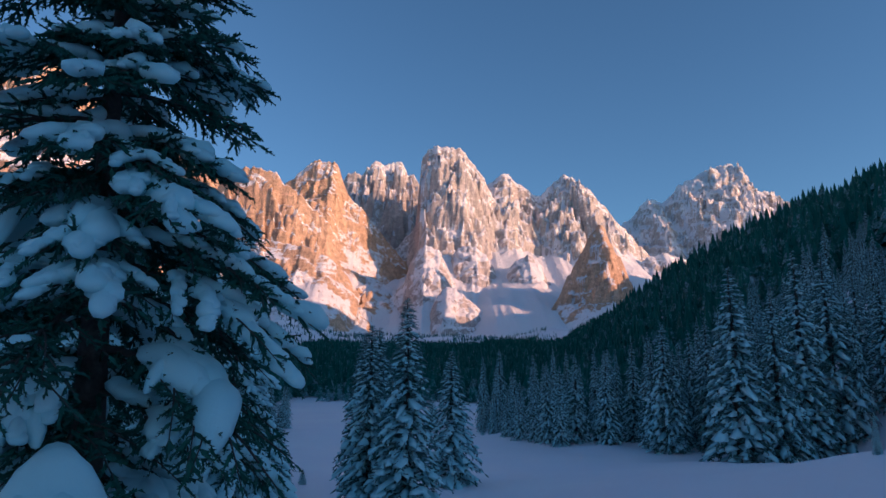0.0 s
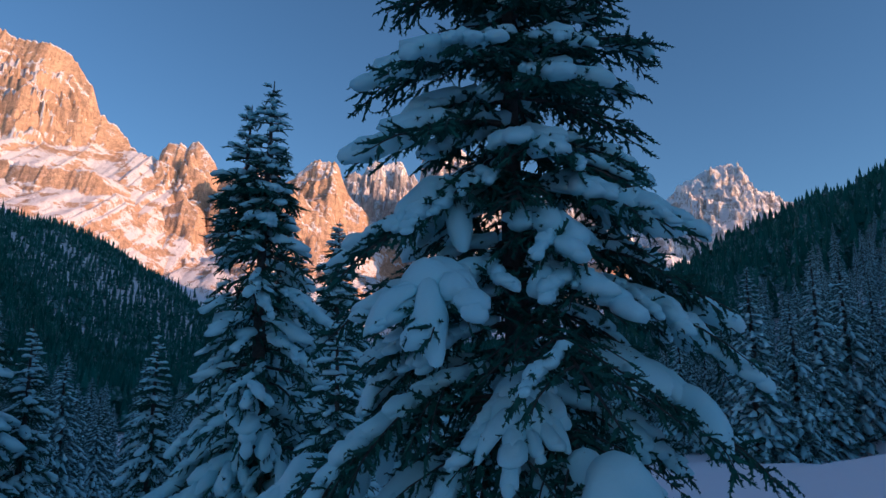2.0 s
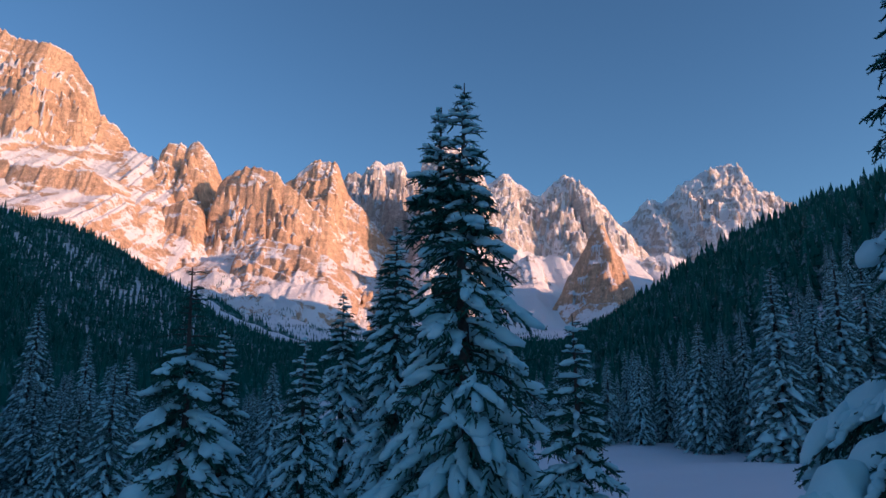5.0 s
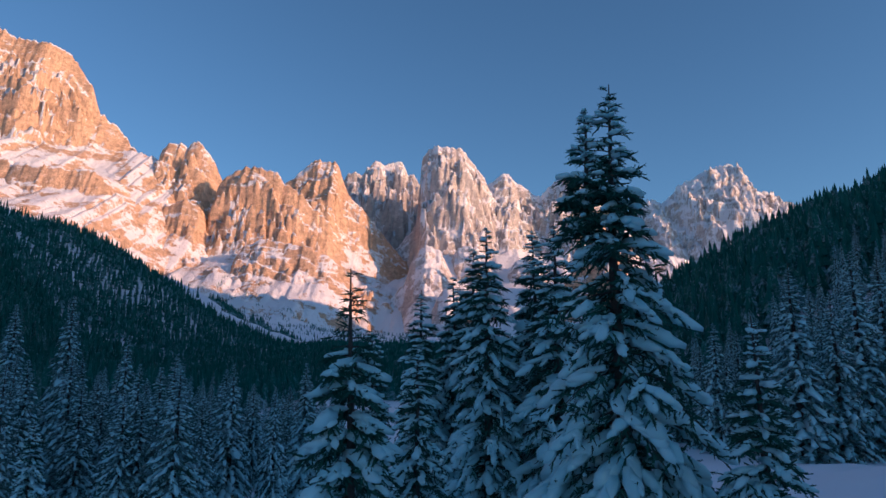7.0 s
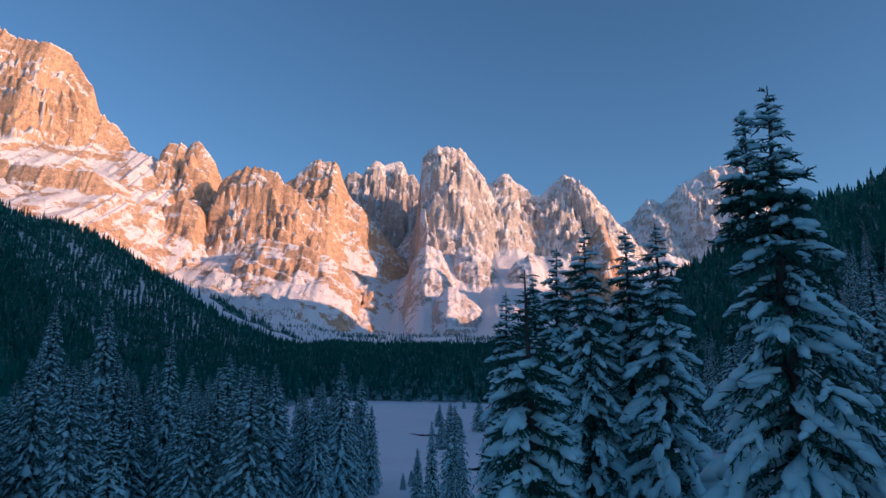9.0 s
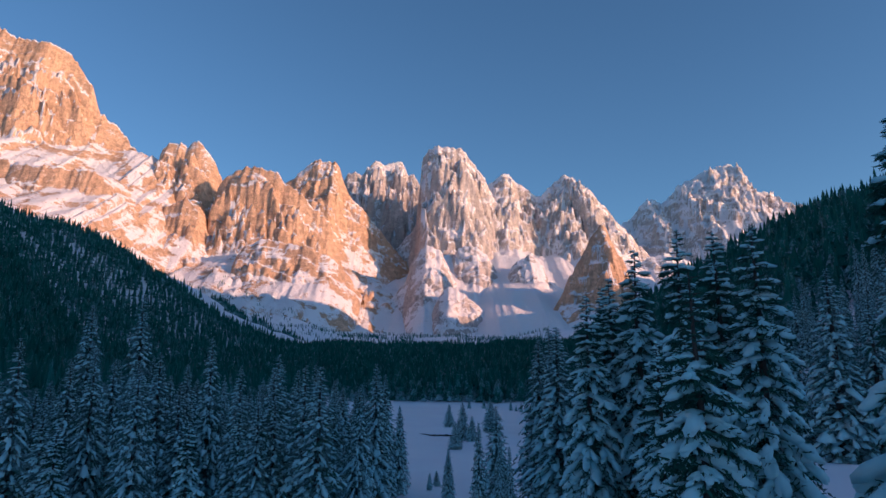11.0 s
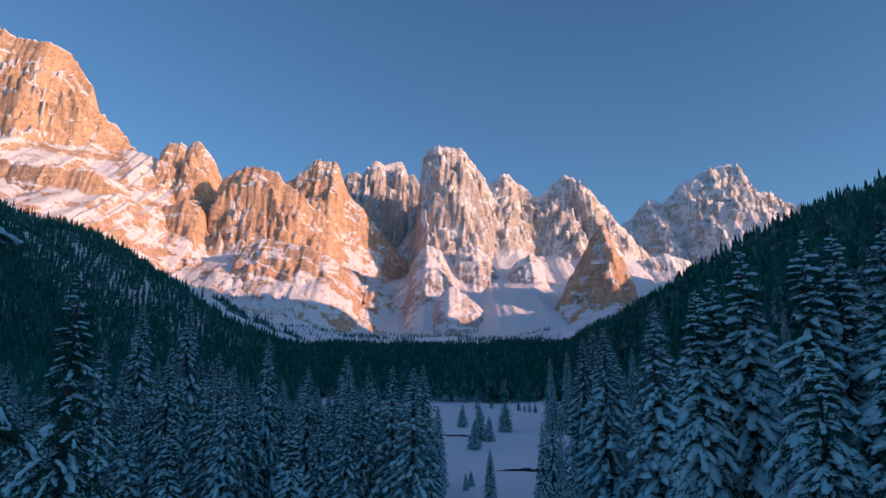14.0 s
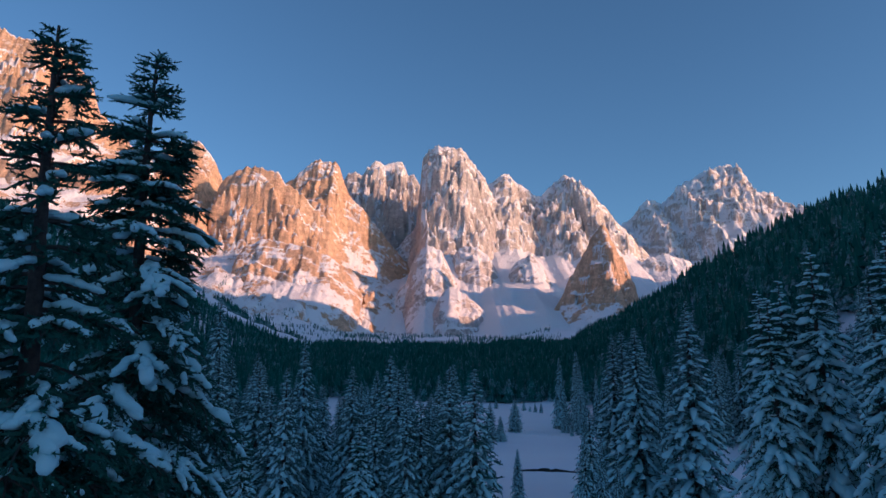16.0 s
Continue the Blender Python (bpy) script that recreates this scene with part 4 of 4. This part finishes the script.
# ---- the creek in the snowfield ----
def creek(points, width, seed):
    rng = np.random.RandomState(seed)
    p = np.array(points, float)
    u = np.linspace(0, len(p) - 1, 30)
    x, y = (np.interp(u, np.arange(len(p)), p[:, k]) + rng.uniform(-0.25, 0.25, 30) for k in (0, 1))
    z = ground(x, y) + 0.05
    w = width * (0.6 + 0.5 * rng.rand(30)) * np.sin(np.linspace(0.15, math.pi - 0.15, 30)) ** 0.5
    water = np.stack([np.stack([x, y - w, z], 1), np.stack([x, y + w * 0.2, z + 0.02], 1)], 0).reshape(-1, 3)
    ob = new("creek_water", mesh_from("creek_water", water, grid_faces(2, 30), WATER))
    tagged(ob, "dark open water of a narrow creek in the snow", "creek", kind="structure")
    h = (0.35 + 0.35 * rng.rand(30)) * np.sin(np.linspace(0.1, math.pi - 0.1, 30))
    rows = [(0.2, 0.0), (0.22, 0.55), (0.12, 0.8), (0.4, 1.0), (1.4, 0.9), (3.4, -0.1)]
    bank = np.stack([np.stack([x, y + w * 0.2 + a - 0.2, z + h * k - (0.1 if k < 0 else 0)], 1) for a, k in rows], 0)
    ob = new("creek_bank", mesh_from("creek_bank", bank[:3].reshape(-1, 3), grid_faces(3, 30), BARK))
    tagged(ob, "undercut dark earth bank of the creek", "bank", kind="structure")
    ob = new("creek_snow", mesh_from("creek_snow", bank[2:].reshape(-1, 3), grid_faces(4, 30), FIELD))
    tagged(ob, "snow lip hanging over the creek bank", "snow bank", kind="structure")


def water_material():
    m, n, l, p = material("creek_water")
    pos = n.new("ShaderNodeNewGeometry").outputs["Position"]
    p.inputs["Base Color"].default_value = (0.012, 0.016, 0.018, 1)
    p.inputs["Roughness"].default_value = 0.12
    bump(n, l, noise_tex(n, l, pos, 3.0, 3), 0.2, 0.05, p)
    return m


WATER = water_material()
creek([(-15, 131), (-10, 128), (-7, 125), (-1, 122)], 0.8, 3)
creek([(-5, 113), (-1, 108), (3, 106)], 0.7, 4)
creek([(-26, 215), (-20, 209), (-13, 207)], 0.5, 5)
